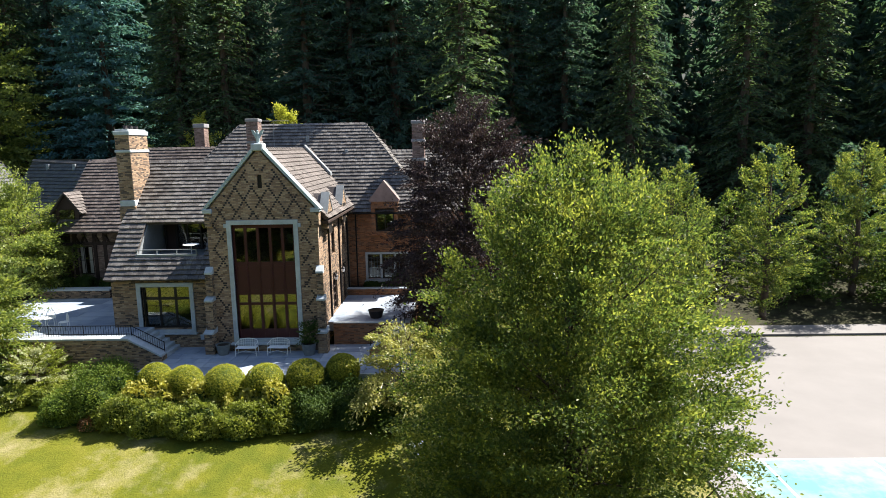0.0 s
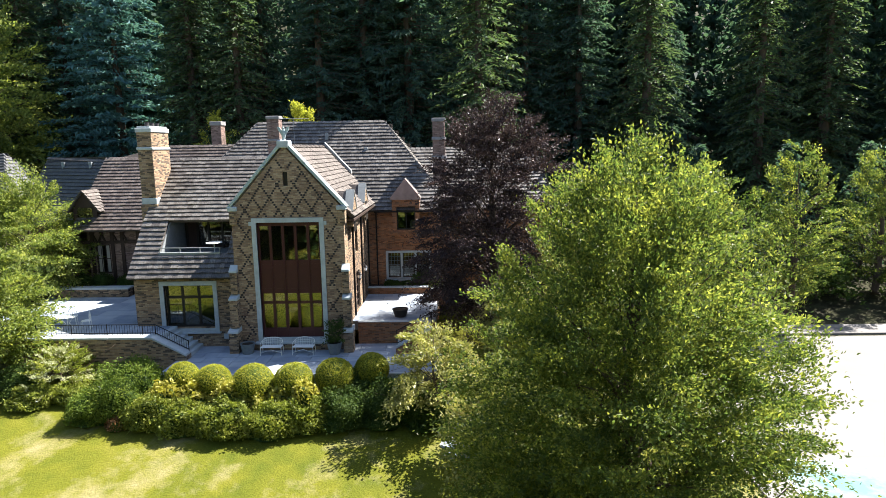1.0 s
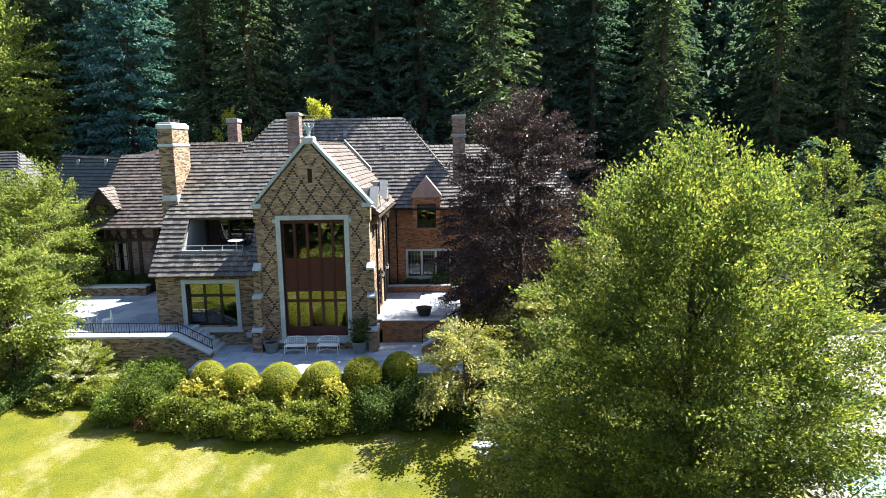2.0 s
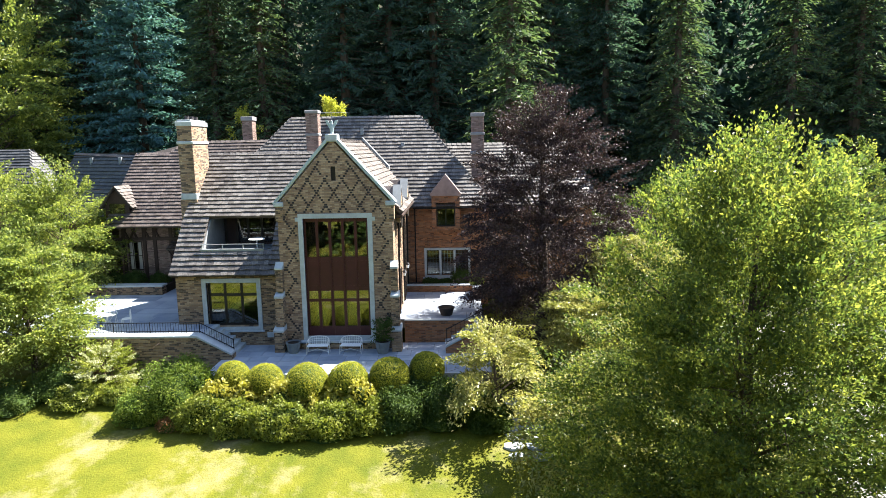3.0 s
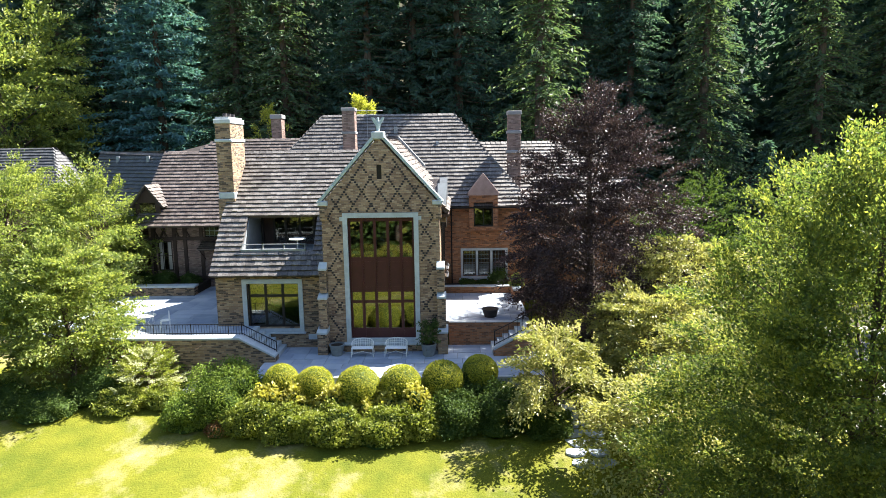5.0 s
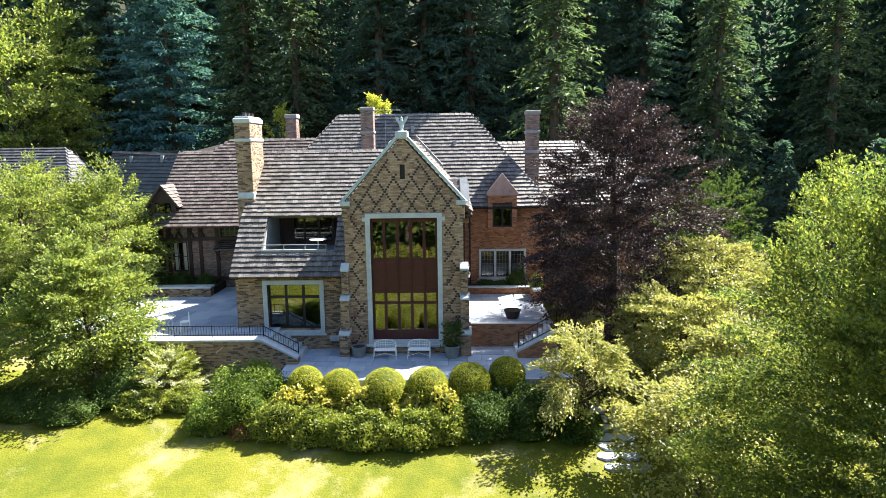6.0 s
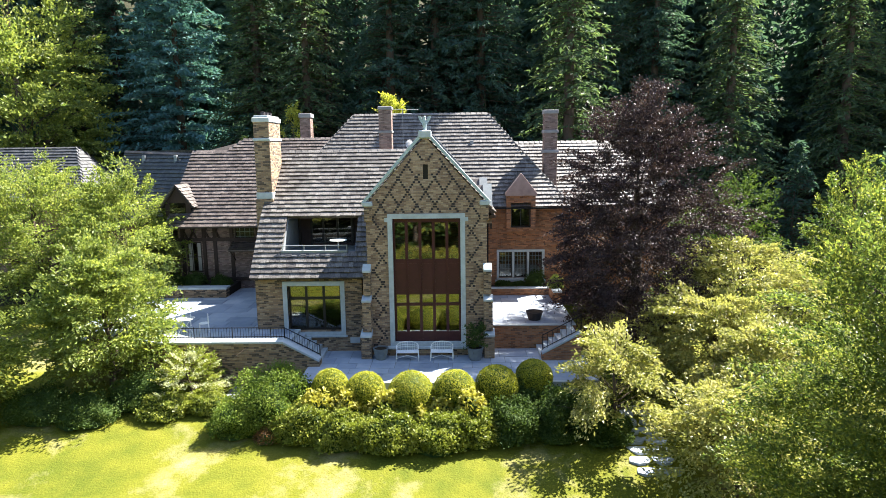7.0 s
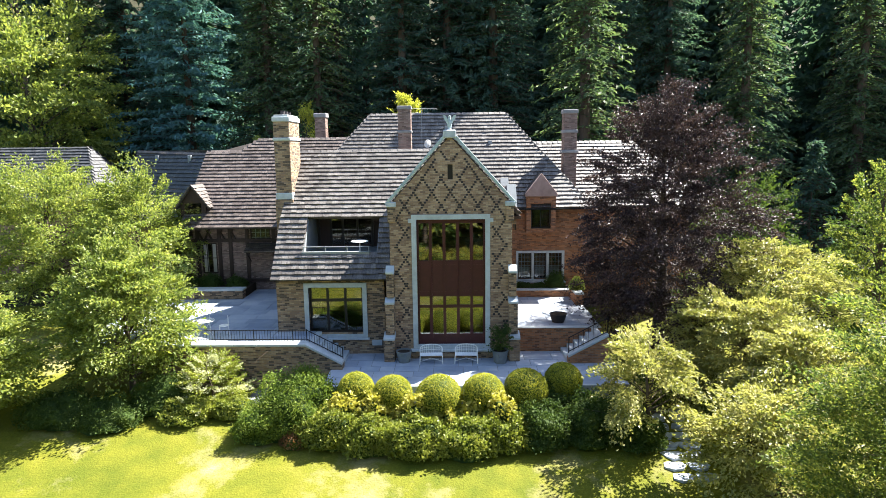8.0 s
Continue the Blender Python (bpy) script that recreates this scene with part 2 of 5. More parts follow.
def finish(ob, parent):
    if parent is not None:
        ob.parent = parent
        if parent.parent is None:
            ob.matrix_parent_inverse = parent.matrix_basis.inverted()
    return ob


def part(name, bm, material, parent, label="", smooth=False):
    me = bpy.data.meshes.new(name)
    bm.to_mesh(me)
    bm.free()
    me.materials.append(material)
    if smooth:
        me.polygons.foreach_set("use_smooth", [True] * len(me.polygons))
    ob = finish(new(name, me), parent)
    return tagged(ob, label) if label else ob


def box(bm, x0, x1, y0, y1, z0, z1):
    v = [bm.verts.new(p) for p in ((x0, y0, z0), (x1, y0, z0), (x1, y1, z0), (x0, y1, z0), (x0, y0, z1), (x1, y0, z1), (x1, y1, z1), (x0, y1, z1))]
    for f in ((0, 3, 2, 1), (4, 5, 6, 7), (0, 1, 5, 4), (1, 2, 6, 5), (2, 3, 7, 6), (3, 0, 4, 7)):
        bm.faces.new([v[i] for i in f])
    return v


def prism(bm, pts, vec):
    """A polygon pushed along vec."""
    a = [bm.verts.new(p) for p in pts]
    b = [bm.verts.new(Vector(p) + Vector(vec)) for p in pts]
    n = len(a)
    bm.faces.new(a), bm.faces.new(list(reversed(b)))
    for i in range(n):
        bm.faces.new((a[(i + 1) % n], a[i], b[i], b[(i + 1) % n]))
    bmesh.ops.recalc_face_normals(bm, faces=bm.faces[:])


def tube(bm, pts, radii, sides=6):
    rings = []
    for i, p in enumerate(pts):
        p = Vector(p)
        d = Vector(pts[min(i + 1, len(pts) - 1)]) - Vector(pts[max(i - 1, 0)])
        q = d.to_track_quat("Z", "Y")
        rings.append([bm.verts.new(p + q @ Vector((radii[i] * math.cos(k * math.tau / sides), radii[i] * math.sin(k * math.tau / sides), 0))) for k in range(sides)])
    for a, b in zip(rings, rings[1:]):
        for k in range(sides):
            bm.faces.new((a[k], a[(k + 1) % sides], b[(k + 1) % sides], b[k]))
    bm.faces.new(list(reversed(rings[0]))), bm.faces.new(rings[-1])


def lathe(bm, prof, sides=20, at=(0, 0, 0)):
    rings = [[bm.verts.new((at[0] + r * math.cos(k * math.tau / sides), at[1] + r * math.sin(k * math.tau / sides), at[2] + z)) for k in range(sides)] for r, z in prof]
    for a, b in zip(rings, rings[1:]):
        for k in range(sides):
            bm.faces.new((a[k], a[(k + 1) % sides], b[(k + 1) % sides], b[k]))
    bm.faces.new(list(reversed(rings[0]))), bm.faces.new(rings[-1])


def bevelled(bm, w, seg=1):
    bmesh.ops.bevel(bm, geom=bm.edges[:], offset=w, segments=seg, affect="EDGES", profile=0.6)
    return bm


def one_box(name, mat, parent, x0, x1, y0, y1, z0, z1, label="", w=0.012):
    bm = bmesh.new()
    box(bm, x0, x1, y0, y1, z0, z1)
    if w:
        bevelled(bm, w)
    return part(name, bm, mat, parent, label)


def fast_mesh(name, verts, faces, mat, parent, label="", kind=""):
    """verts (n,3) and equal-sided faces (m,k), by numpy."""
    me = bpy.data.meshes.new(name)
    verts, faces = np.asarray(verts, np.float32), np.asarray(faces, np.int32)
    k = faces.shape[1]
    me.vertices.add(len(verts))
    me.vertices.foreach_set("co", verts.ravel())
    me.loops.add(faces.size)
    me.loops.foreach_set("vertex_index", faces.ravel())
    me.polygons.add(len(faces))
    me.polygons.foreach_set("loop_start", np.arange(0, faces.size, k, dtype=np.int32))
    me.update(calc_edges=True)
    me.shade_flat()
    me.materials.append(mat)
    ob = finish(new(name, me), parent)
    return tagged(ob, label, kind=kind)


def unit(a):
    return a / np.maximum(np.linalg.norm(a, axis=1, keepdims=True), 1e-9)


def leaf_arrays(rng, c, size, along=None, up=0.6, aspect=0.55, face=None):
    """Folded diamond leaves at the places c; along: the way they point."""
    n = len(c)
    d = rng.normal(size=(n, 3)) if along is None else along + 0.55 * rng.normal(size=(n, 3))
    d = unit(d)
    nn = rng.normal(size=(n, 3)) * (1 - up) + (np.array([0, 0, 1.0]) if face is None else face) * up
    s = unit(np.cross(d, nn))
    u = unit(np.cross(s, d))
    L = (size * rng.uniform(0.65, 1.3, n))[:, None]
    w = L * aspect * 0.5
    a, t = c - d * L * 0.5, c + d * L * 0.5 - u * L * 0.12
    l, r = c + s * w + u * L * 0.08, c - s * w + u * L * 0.08
    v = np.stack([a, l, t, r], 1).reshape(-1, 3)
    i = np.arange(n)[:, None] * 4
    f = np.concatenate([i + [0, 1, 2], i + [0, 2, 3]], 1).reshape(-1, 3)
    return v, f


def shingle_boards(rng, poly, O, U, V, course=0.30, skip=None):
    """Boards over a polygon in the (u, v) of a slope; each board is a wedge of eight corners."""
    N = U.cross(V).normalized()
    pts = [Vector(p) for p in poly]
    vs = [p[1] for p in poly]
    v, out = min(vs), []
    top = max(vs)
    while v < top - 0.05:
        vm = v + 0.12
        xs = []
        for p, q in zip(pts, pts[1:] + pts[:1]):
            if (p.y - vm) * (q.y - vm) < 0:
                xs.append(p.x + (q.x - p.x) * (vm - p.y) / (q.y - p.y))
        if len(xs) >= 2:
            u, u1 = min(xs) - 0.02, max(xs) + 0.02
            while u < u1 - 0.04:
                w = min(rng.uniform(0.13, 0.36), u1 - u)
                j = rng.normal() * 0.007
                v0, v1 = v - 0.03 + j, min(v + course * 1.2, top + 0.04)
                t = 0.088 + rng.uniform(-0.008, 0.012)
                if not (skip and skip(u + w / 2, v)):
                    a, b = u + 0.006, u + w - 0.006
                    cs = [O + U * uu + V * vv + N * h for uu, vv, h in ((a, v0, 0.0), (b, v0, 0.0), (b, v1, 0.0), (a, v1, 0.0), (a, v0, t), (b, v0, t), (b, v1, 0.015), (a, v1, 0.015))]
                    out.append(cs)
                u += w
        v += course
    return out


BOARD_FACES = np.array([(4, 5, 6, 7), (0, 1, 5, 4), (1, 2, 6, 5), (3, 0, 4, 7), (0, 3, 2, 1)])


def roof_slope(name, house, poly3, mat, seed, course=0.30, singles=0, label="", thick=0.14):
    """A slope from its corners (first two: the eave, left to right seen from outside), boarded with shingles on a deck."""
    rng = np.random.default_rng(seed)
    P = [Vector(p) for p in poly3]
    O, U = P[0], (P[1] - P[0]).normalized()
    N = U.cross(P[2] - P[1]).normalized()
    if N.z < 0:
        N = -N
    V = N.cross(U).normalized()
    poly = [((p - O).dot(U), (p - O).dot(V)) for p in P]
    bm = bmesh.new()
    prism(bm, [p - N * 0.005 for p in P], -N * thick)
    roof = part(name, bm, deck, house, label)
    boards = shingle_boards(rng, poly, O, U, V, course)
    first, rest = boards[:singles], boards[singles:]
    for cs in first:
        fast_mesh("shingle", cs, BOARD_FACES, mat, roof)
    if rest:
        v = np.array(rest).reshape(-1, 3)
        f = (np.arange(len(rest))[:, None, None] * 8 + BOARD_FACES).reshape(-1, 4)
        fast_mesh("shingles", v, f, mat, roof, kind="stuff")
    return roof


def wall(name, mat, parent, axis, at, thick, u0, u1, z0, z1, holes=(), label=""):
    """A wall along x or y whose outer face lies at `at`; thick goes inwards (signed); holes are (u0, u1, z0, z1)."""
    us = sorted({u0, u1, *[h[0] for h in holes], *[h[1] for h in holes]})
    zs = sorted({z0, z1, *[h[2] for h in holes], *[h[3] for h in holes]})
    bm = bmesh.new()
    for a, b in zip(us, us[1:]):
        for c, d in zip(zs, zs[1:]):
            um, zm = (a + b) / 2, (c + d) / 2
            if any(h[0] < um < h[1] and h[2] < zm < h[3] for h in holes):
                continue
            lo, hi = sorted((at, at + thick))
            if axis == "x":
                box(bm, a, b, lo, hi, c, d)
            else:
                box(bm, lo, hi, a, b, c, d)
    bmesh.ops.remove_doubles(bm, verts=bm.verts[:], dist=1e-5)
    seen = {}
    for f in bm.faces[:]:
        k = tuple(round(c, 4) for c in f.calc_center_median())
        seen.setdefault(k, []).append(f)
    bmesh.ops.delete(bm, geom=[f for fs in seen.values() if len(fs) > 1 for f in fs], context="FACES_ONLY")
    return part(name, bm, mat, parent, label)


# ---- ground ----
PATIO, TERR, LAWN = -0.35, 0.82, -1.25


def ground_height(x, y):
    z = LAWN
    if y < -3.4:
        k = min(1.0, max(0.0, (18.4 - x) / 6.5))
        z += 0.185 * (max(y, -14.0) + 3.4) * k * k * (3 - 2 * k)
    if y > 4:
        s = min(1, (y - 4) / 14)
        z += 1.6 * s * s * (3 - 2 * s)
    if y > 26:
        z += (y - 26) * 0.20 + max(0, y - 55) * 0.25
    if y < -45:
        z += (-45 - y) * 0.06
    return z


def build_ground():
    xs = np.concatenate([np.linspace(-400, -60, 14), np.linspace(-55, 65, 61), np.linspace(70, 400, 14)])
    ys = np.concatenate([np.linspace(-400, -60, 14), np.linspace(-55, 70, 64), np.linspace(76, 500, 14)])
    v = [(x, y, ground_height(x, y)) for y in ys for x in xs]
    nx = len(xs)
    f = [(j * nx + i, j * nx + i + 1, (j + 1) * nx + i + 1, (j + 1) * nx + i) for j in range(len(ys) - 1) for i in range(nx - 1)]
    m = Nodes("ground_cover")
    co = m.coords()
    sep = m.node("ShaderNodeSeparateXYZ")
    m.link(co, sep.inputs[0])
    wob = m.math("ADD", sep.outputs["Y"], m.math("MULTIPLY", m.noise(co, 0.2), 6.0))
    east = m.math("MINIMUM", m.math("MAXIMUM", m.math("SUBTRACT", sep.outputs["X"], 12.0), 0.0), 9.0)
    edge = m.math("GREATER_THAN", m.math("ADD", wob, east), 14.0)
    big, mid, fine = m.noise(co, 0.14, 4.0), m.noise(co, 1.1, 5.0), m.noise(co, 14.0, 4.0)
    g = m.math("ADD", m.math("MULTIPLY", big, 0.6), m.math("MULTIPLY", mid, 0.4))
    c = m.ramp(g, [(0.36, (0.084, 0.103, 0.010)), (0.52, (0.138, 0.141, 0.014)), (0.68, (0.185, 0.170, 0.03))])
    dry = m.ramp(m.noise(co, 0.30, 6.0, 0.7), [(0.52, (0, 0, 0)), (0.70, (1, 1, 1))])
    c = m.mix(m.math("MULTIPLY", dry, 0.62), c, (0.35, 0.295, 0.17))
    c = m.mix(0.6, c, m.ramp(fine, [(0.3, (0.55, 0.55, 0.5)), (0.65, (1, 1, 1))]), "MULTIPLY")
    dirt = m.ramp(m.noise(co, 1.7, 6.0), [(0.35, (0.02, 0.018, 0.010)), (0.65, (0.05, 0.05, 0.022))])
    m.bump(m.math("ADD", fine, m.math("MULTIPLY", mid, 0.6)), 0.8, 0.05)
    m.base(m.mix(edge, c, dirt), 0.9, 0, 0.12)
    ground = fast_mesh("ground", v, f, m.mat, None)
    ground.data.shade_smooth()
    tagged(ground, "sunlit yellow-green lawn running back into dark woodland floor", "ground", kind="structure")


build_ground()

# ---- house ----
house = thing("house", "large tan and red brick manor with cedar shingle roofs", "house", (0, 4, PATIO))
GX, SH, AP = 2.88, 7.05, 10.25   # half width, shoulder and apex of the front gable
PIT = (AP - SH) / GX


def gable_front():
    H = (-1.62, 1.62, 0.30, 6.42)
    wall("wall", brick_calm_x, house, "x", 0.0, 0.45, -GX, GX, PATIO, SH, [H], "tan brick gable wall with dark diamond pattern")
    bm = bmesh.new()
    prism(bm, [(-GX, 0, SH), (-0.12, 0, SH + (GX - 0.12) * PIT), (-0.12, 0, 8.95), (-0.12, 0, 8.25), (-0.12, 0, SH)], (0, 0.45, 0))
    prism(bm, [(0.12, 0, SH), (0.12, 0, 8.25), (0.12, 0, 8.95), (0.12, 0, SH + (GX - 0.12) * PIT), (GX, 0, SH)], (0, 0.45, 0))
    prism(bm, [(-0.12, 0, SH), (0.12, 0, SH), (0.12, 0, 8.25), (-0.12, 0, 8.25)], (0, 0.45, 0))
    prism(bm, [(-0.12, 0, 8.95), (0.12, 0, 8.95), (0.12, 0, SH + (GX - 0.12) * PIT), (0, 0, AP), (-0.12, 0, SH + (GX - 0.12) * PIT)], (0, 0.45, 0))
    part("gable", bm, brick_calm_x, house)
    one_box("slit_window", bronze, house, -0.118, 0.118, 0.12, 0.17, 8.252, 8.948, "narrow dark slit opening", 0)
    # coping stones up both rakes, kneelers and apex block
    for s in (-1, 1):
        n = 7
        a, b = Vector((s * (GX + 0.10), 0, SH + 0.02)), Vector((s * 0.16, 0, AP - 0.04))
        d = (b - a) / n
        up = Vector((s * PIT, 0, 1)).normalized() * 0.15
        for i in range(n):
            p, q = a + d * i + d * 0.006, a + d * (i + 1)
            bm = bmesh.new()
            prism(bm, [(p.x, -0.10, p.z), (q.x, -0.10, q.z), (q.x + up.x, -0.10, q.z + up.z), (p.x + up.x, -0.10, p.z + up.z)], (0, 0.62, 0))
            part("coping_stone", bevelled(bm, 0.015), copper_green, house)
        bm = bmesh.new()
        x0, x1 = sorted((s * (GX - 0.34), s * (GX + 0.14)))
        box(bm, x0, x1, -0.13, 0.5, SH - 0.05, SH + 0.18)
        part("kneeler", bevelled(bm, 0.03), stone, house)
        x0, x1 = sorted((s * (GX - 0.30), s * (GX + 0.08)))
        one_box("kneeler_pier", brick_tan_x, house, x0, x1, -0.07, 0.47, SH - 0.75, SH - 0.055)
    bm = bmesh.new()
    box(bm, -0.30, 0.30, -0.14, 0.55, AP - 0.10, AP + 0.28)
    part("apex_block", bevelled(bm, 0.05), stone, house)
    # diaper of dark headers
    bm = bmesh.new()
    step, per = 0.117, 0.86
    rng = random.Random(4)
    for r in range(int((AP - PATIO) / step)):
        z = PATIO + r * step
        for dirn in (-1, 1):
            off = (z - 7.62) * 0.68 * dirn
            k0 = int((-GX - off) / per) - 1
            for k in range(k0, k0 + 10):
                x = k * per + off
                lim = GX - 0.15 if z < SH else (AP - z) / PIT - 0.22
                if abs(x) > lim - 0.07 or (abs(x) < 1.98 and z < 6.64) or (abs(x) < 0.24 and 8.1 < z < 9.05):
                    continue
                if rng.random() < 0.05:
                    continue
                box(bm, x - 0.054, x + 0.054, -0.006 - rng.random() * 0.006, 0.02, z + 0.01, z + 0.10)
    tagged(part("header_bricks", bm, dark_header, house, "diamond pattern of dark header bricks"), kind="stuff")
    # stone surround
    tall = part("window", surround(-1.85, 1.85, 0.12, 6.63, 0.23, -0.07, 0.14), stone, house, "tall maroon hall window in a pale stone surround")
    one_box("sill", stone, tall, -2.0, 2.0, -0.22, 0.05, 0.0, 0.12, "", 0.02)
    one_box("plinth", brick_tan_x, tall, -1.95, 1.95, -0.10, -0.002, PATIO, -0.002, "", 0)
    for s in (-1, 1):
        x0, x1 = sorted((s * 1.85, s * 2.0))
        one_box("lug", stone, tall, x0, x1, -0.07, -0.002, 6.25, 6.45)
    # maroon joinery: five bays
    xs = [-1.62 + 3.24 * i / 5 for i in range(6)]
    bars = [(0.30, 0.86), (2.02, 2.16), (2.46 + 0.10, 2.78 + 0.10), (5.95 + 0.25, 6.42)]
    bm = bmesh.new()
    for i, x in enumerate(xs):
        w = 0.07 if 0 < i < 5 else 0.10
        box(bm, max(x - w, -1.62), min(x + w, 1.62), 0.14, 0.26, 0.30, 6.42)
    part("mullions", bm, maroon, tall)
    for z0, z1 in ((0.30, 0.80), (2.10, 2.24), (2.66, 2.92), (2.92, 4.20), (4.20, 4.42), (6.20, 6.42)):
        one_box("panel", maroon, tall, -1.62, 1.62, 0.16, 0.245, z0, z1 - 0.002, "", 0)
    for x in xs[1:-1]:
        one_box("batten", maroon, tall, x - 0.035, x + 0.035, 0.12, 0.138, 2.70, 4.40)
    for i in range(5):
        for z0, z1 in ((0.80, 2.10), (2.24, 2.66), (4.42, 6.20)):
            tilt = (i - 2) * 0.0015
            bm = bmesh.new()
            box(bm, xs[i] + 0.07, xs[i + 1] - 0.07, 0.195 + tilt, 0.203 + tilt, z0, z1)
            part("pane", bm, glass, tall)
    # buttress piers with stone weatherings
    for s in (-1, 1):
        for (za, zb, dep, wid) in ((PATIO, 0.72, 0.62, 0.50), (0.95, 2.42, 0.42, 0.42), (2.72, 3.85, 0.26, 0.36)):
            x0, x1 = sorted((s * (GX - 0.16), s * (GX - 0.16 + wid)))
            pier = one_box("buttress", brick_tan_x, house, x0, x1, -dep, -0.003, za, zb, "", 0.01)
            bm = bmesh.new()
            h = 0.18 if za < 2 else 0.28
            x0, x1 = x0 - 0.02, x1 + 0.02
            prism(bm, [(x0, -dep - 0.06, zb + 0.002), (x0, -0.003, zb + 0.002), (x0, -0.003, zb + h + 0.10), (x0, -dep + 0.14, zb + h), (x0, -dep - 0.06, zb + 0.10)], (x1 - x0, 0, 0))
            part("weathering_stone", bevelled(bm, 0.012), stone, pier)


def surround(x0, x1, z0, z1, w, y0, y1):
    bm = bmesh.new()
    for a in ((x0, x0 + w, z0, z1), (x1 - w, x1, z0, z1), (x0 + w, x1 - w, z1 - w, z1), (x0 + w, x1 - w, z0, z0 + w * 0.8)):
        box(bm, a[0], a[1], y0, y1, a[2], a[3])
    return bm


gable_front()
# flanks of the hall and its roof
wall("wall", brick_tan_y, house, "y", GX, -0.4, 0.455, 9.0, PATIO, SH - 0.25, [(3.2, 4.5, 0.85, 3.1), (6.6, 7.5, 0.85, 3.1), (3.3, 4.2, 4.2, 5.8), (6.6, 7.5, 4.2, 5.8)], "sunlit tan brick side wall")
wall("wall", brick_tan_y, house, "y", -GX, 0.4, 0.455, 9.0, PATIO, SH - 0.25)
RB = 11.6
roof_slope("roof", house, [(3.30, 0.53, SH - 0.42 * PIT), (3.30, 8.6, SH - 0.42 * PIT), (0, RB, AP), (0, 0.53, AP)], shingle_brown, 11, label="brown cedar shingle slope of the gable")
roof_slope("roof", house, [(-GX - 0.1, 8.6, SH - 0.1 * PIT), (-GX - 0.1, 0.53, SH - 0.1 * PIT), (0, 0.53, AP), (0, RB, AP)], shingle, 12)

# catslide over the south-west block, with a recessed balcony
EY, EZ, RY, RZ = 0.28, 3.50, 6.30, 9.60
SL, KY, KZ = 1.18, 2.64, 6.28   # lower pitch, and where the flatter upper slope begins
CX0, CX1 = -8.72, -GX - 0.02


def cat(x, z):
    if z <= KZ:
        return (x, EY + (z - EZ) / SL, z)
    return (x, KY + (z - KZ) * (RY - KY) / (RZ - KZ), z)


BX0, BX1, BZ0, BZ1 = -7.35, -3.62, 4.62, 6.28
roof_slope("roof", house, [cat(CX0, EZ), cat(CX1, EZ), cat(CX1, BZ0), cat(CX0, BZ0)], shingle, 21, singles=160, label="grey weathered cedar shingle eaves")
roof_slope("roof", house, [cat(CX0, BZ0), cat(BX0, BZ0), cat(BX0, BZ1), cat(CX0, BZ1)], shingle, 22)
roof_slope("roof", house, [cat(BX1, BZ0), cat(CX1, BZ0), cat(CX1, BZ1), cat(BX1, BZ1)], shingle, 23)
roof_slope("roof", house, [cat(CX0, BZ1), cat(CX1, BZ1), cat(CX1, SH), cat(-GX + (RZ - SH) / PIT, RZ), cat(CX0 + 0.1, RZ)], shingle, 24, singles=140, label="grey weathered cedar shingle slope")
roof_slope("roof", house, [(-0.6, 9.5, RZ - 4.0), (CX0, 9.5, RZ - 4.0), (CX0, RY, RZ), (-0.6, RY, RZ)], shingle, 25)
wall("wall", brick_tan_x, house, "x", 0.69, 0.4, -8.60, -GX - 0.41, PATIO, 3.60, [(-7.02, -4.36, 0.70, 3.06)], "tan brick wall below the eaves")
bm = bmesh.new()
prism(bm, [(-8.60, 1.095, PATIO), (-8.60, 9.0, PATIO), (-8.60, 9.0, 5.9), (-8.60, RY, RZ - 0.2), (-8.60, KY, KZ - 0.2), (-8.60, 1.095, EZ + (1.095 - EY) * SL - 0.25)], (0.4, 0, 0))
part("wall", bm, brick_tan_y, house)
# low window of the south-west block
low = part("window", surround(-7.24, -4.15, 0.49, 3.25, 0.22, 0.62, 0.85), stone, house, "low wide window in a pale stone surround")
one_box("sill", stone, low, -7.32, -4.07, 0.54, 0.70, 0.40, 0.488)
bm = bmesh.new()
for x in (-6.99, -6.13, -5.25, -4.39):
    box(bm, x - 0.06, x + 0.06, 0.90, 1.0, 0.70, 3.06)
for z in (0.74, 2.34, 3.02):
    box(bm, -7.02, -4.36, 0.905, 0.99, z - 0.07, z + 0.07)
part("frame", bm, bronze, low)
for a, b in ((-6.93, -6.19), (-6.07, -5.31), (-5.19, -4.45)):
    for c, d in ((0.80, 2.27), (2.41, 2.95)):
        bm = bmesh.new()
        box(bm, a, b, 0.94, 0.948, c, d)
        part("pane", bm, glass, low)

# recessed balcony
bal = part("balcony", (lambda bm: (box(bm, BX0, BX1, 1.25, 4.6, 4.30, 4.45), bm)[1])(bmesh.new()), lead, house, "recessed roof balcony with grey rail and glazed doors")
for x in (BX0, BX1):
    bm = bmesh.new()
    prism(bm, [(x - 0.05, 1.3, 4.45), (x - 0.05, 4.6, 4.45), (x - 0.05, 4.6, 7.75), (x - 0.05, 2.75, 6.20), (x - 0.05, 1.3, 4.62)], (0.10, 0, 0))
    part("cheek", bm, lead, bal)
bm = bmesh.new()
box(bm, BX0, BX1, 4.6, 4.7, 4.3, 7.85)
part("back_wall", bm, dark_wood, bal)
bm = bmesh.new()
for x in (-7.2, -6.55, -5.9, -5.1, -4.3, -3.75):
    box(bm, x - 0.06, x + 0.06, 4.50, 4.595, 4.45, 6.9)
box(bm, BX0, BX1, 4.50, 4.594, 6.5, 6.7)
part("door_frame", bm, bronze, bal)
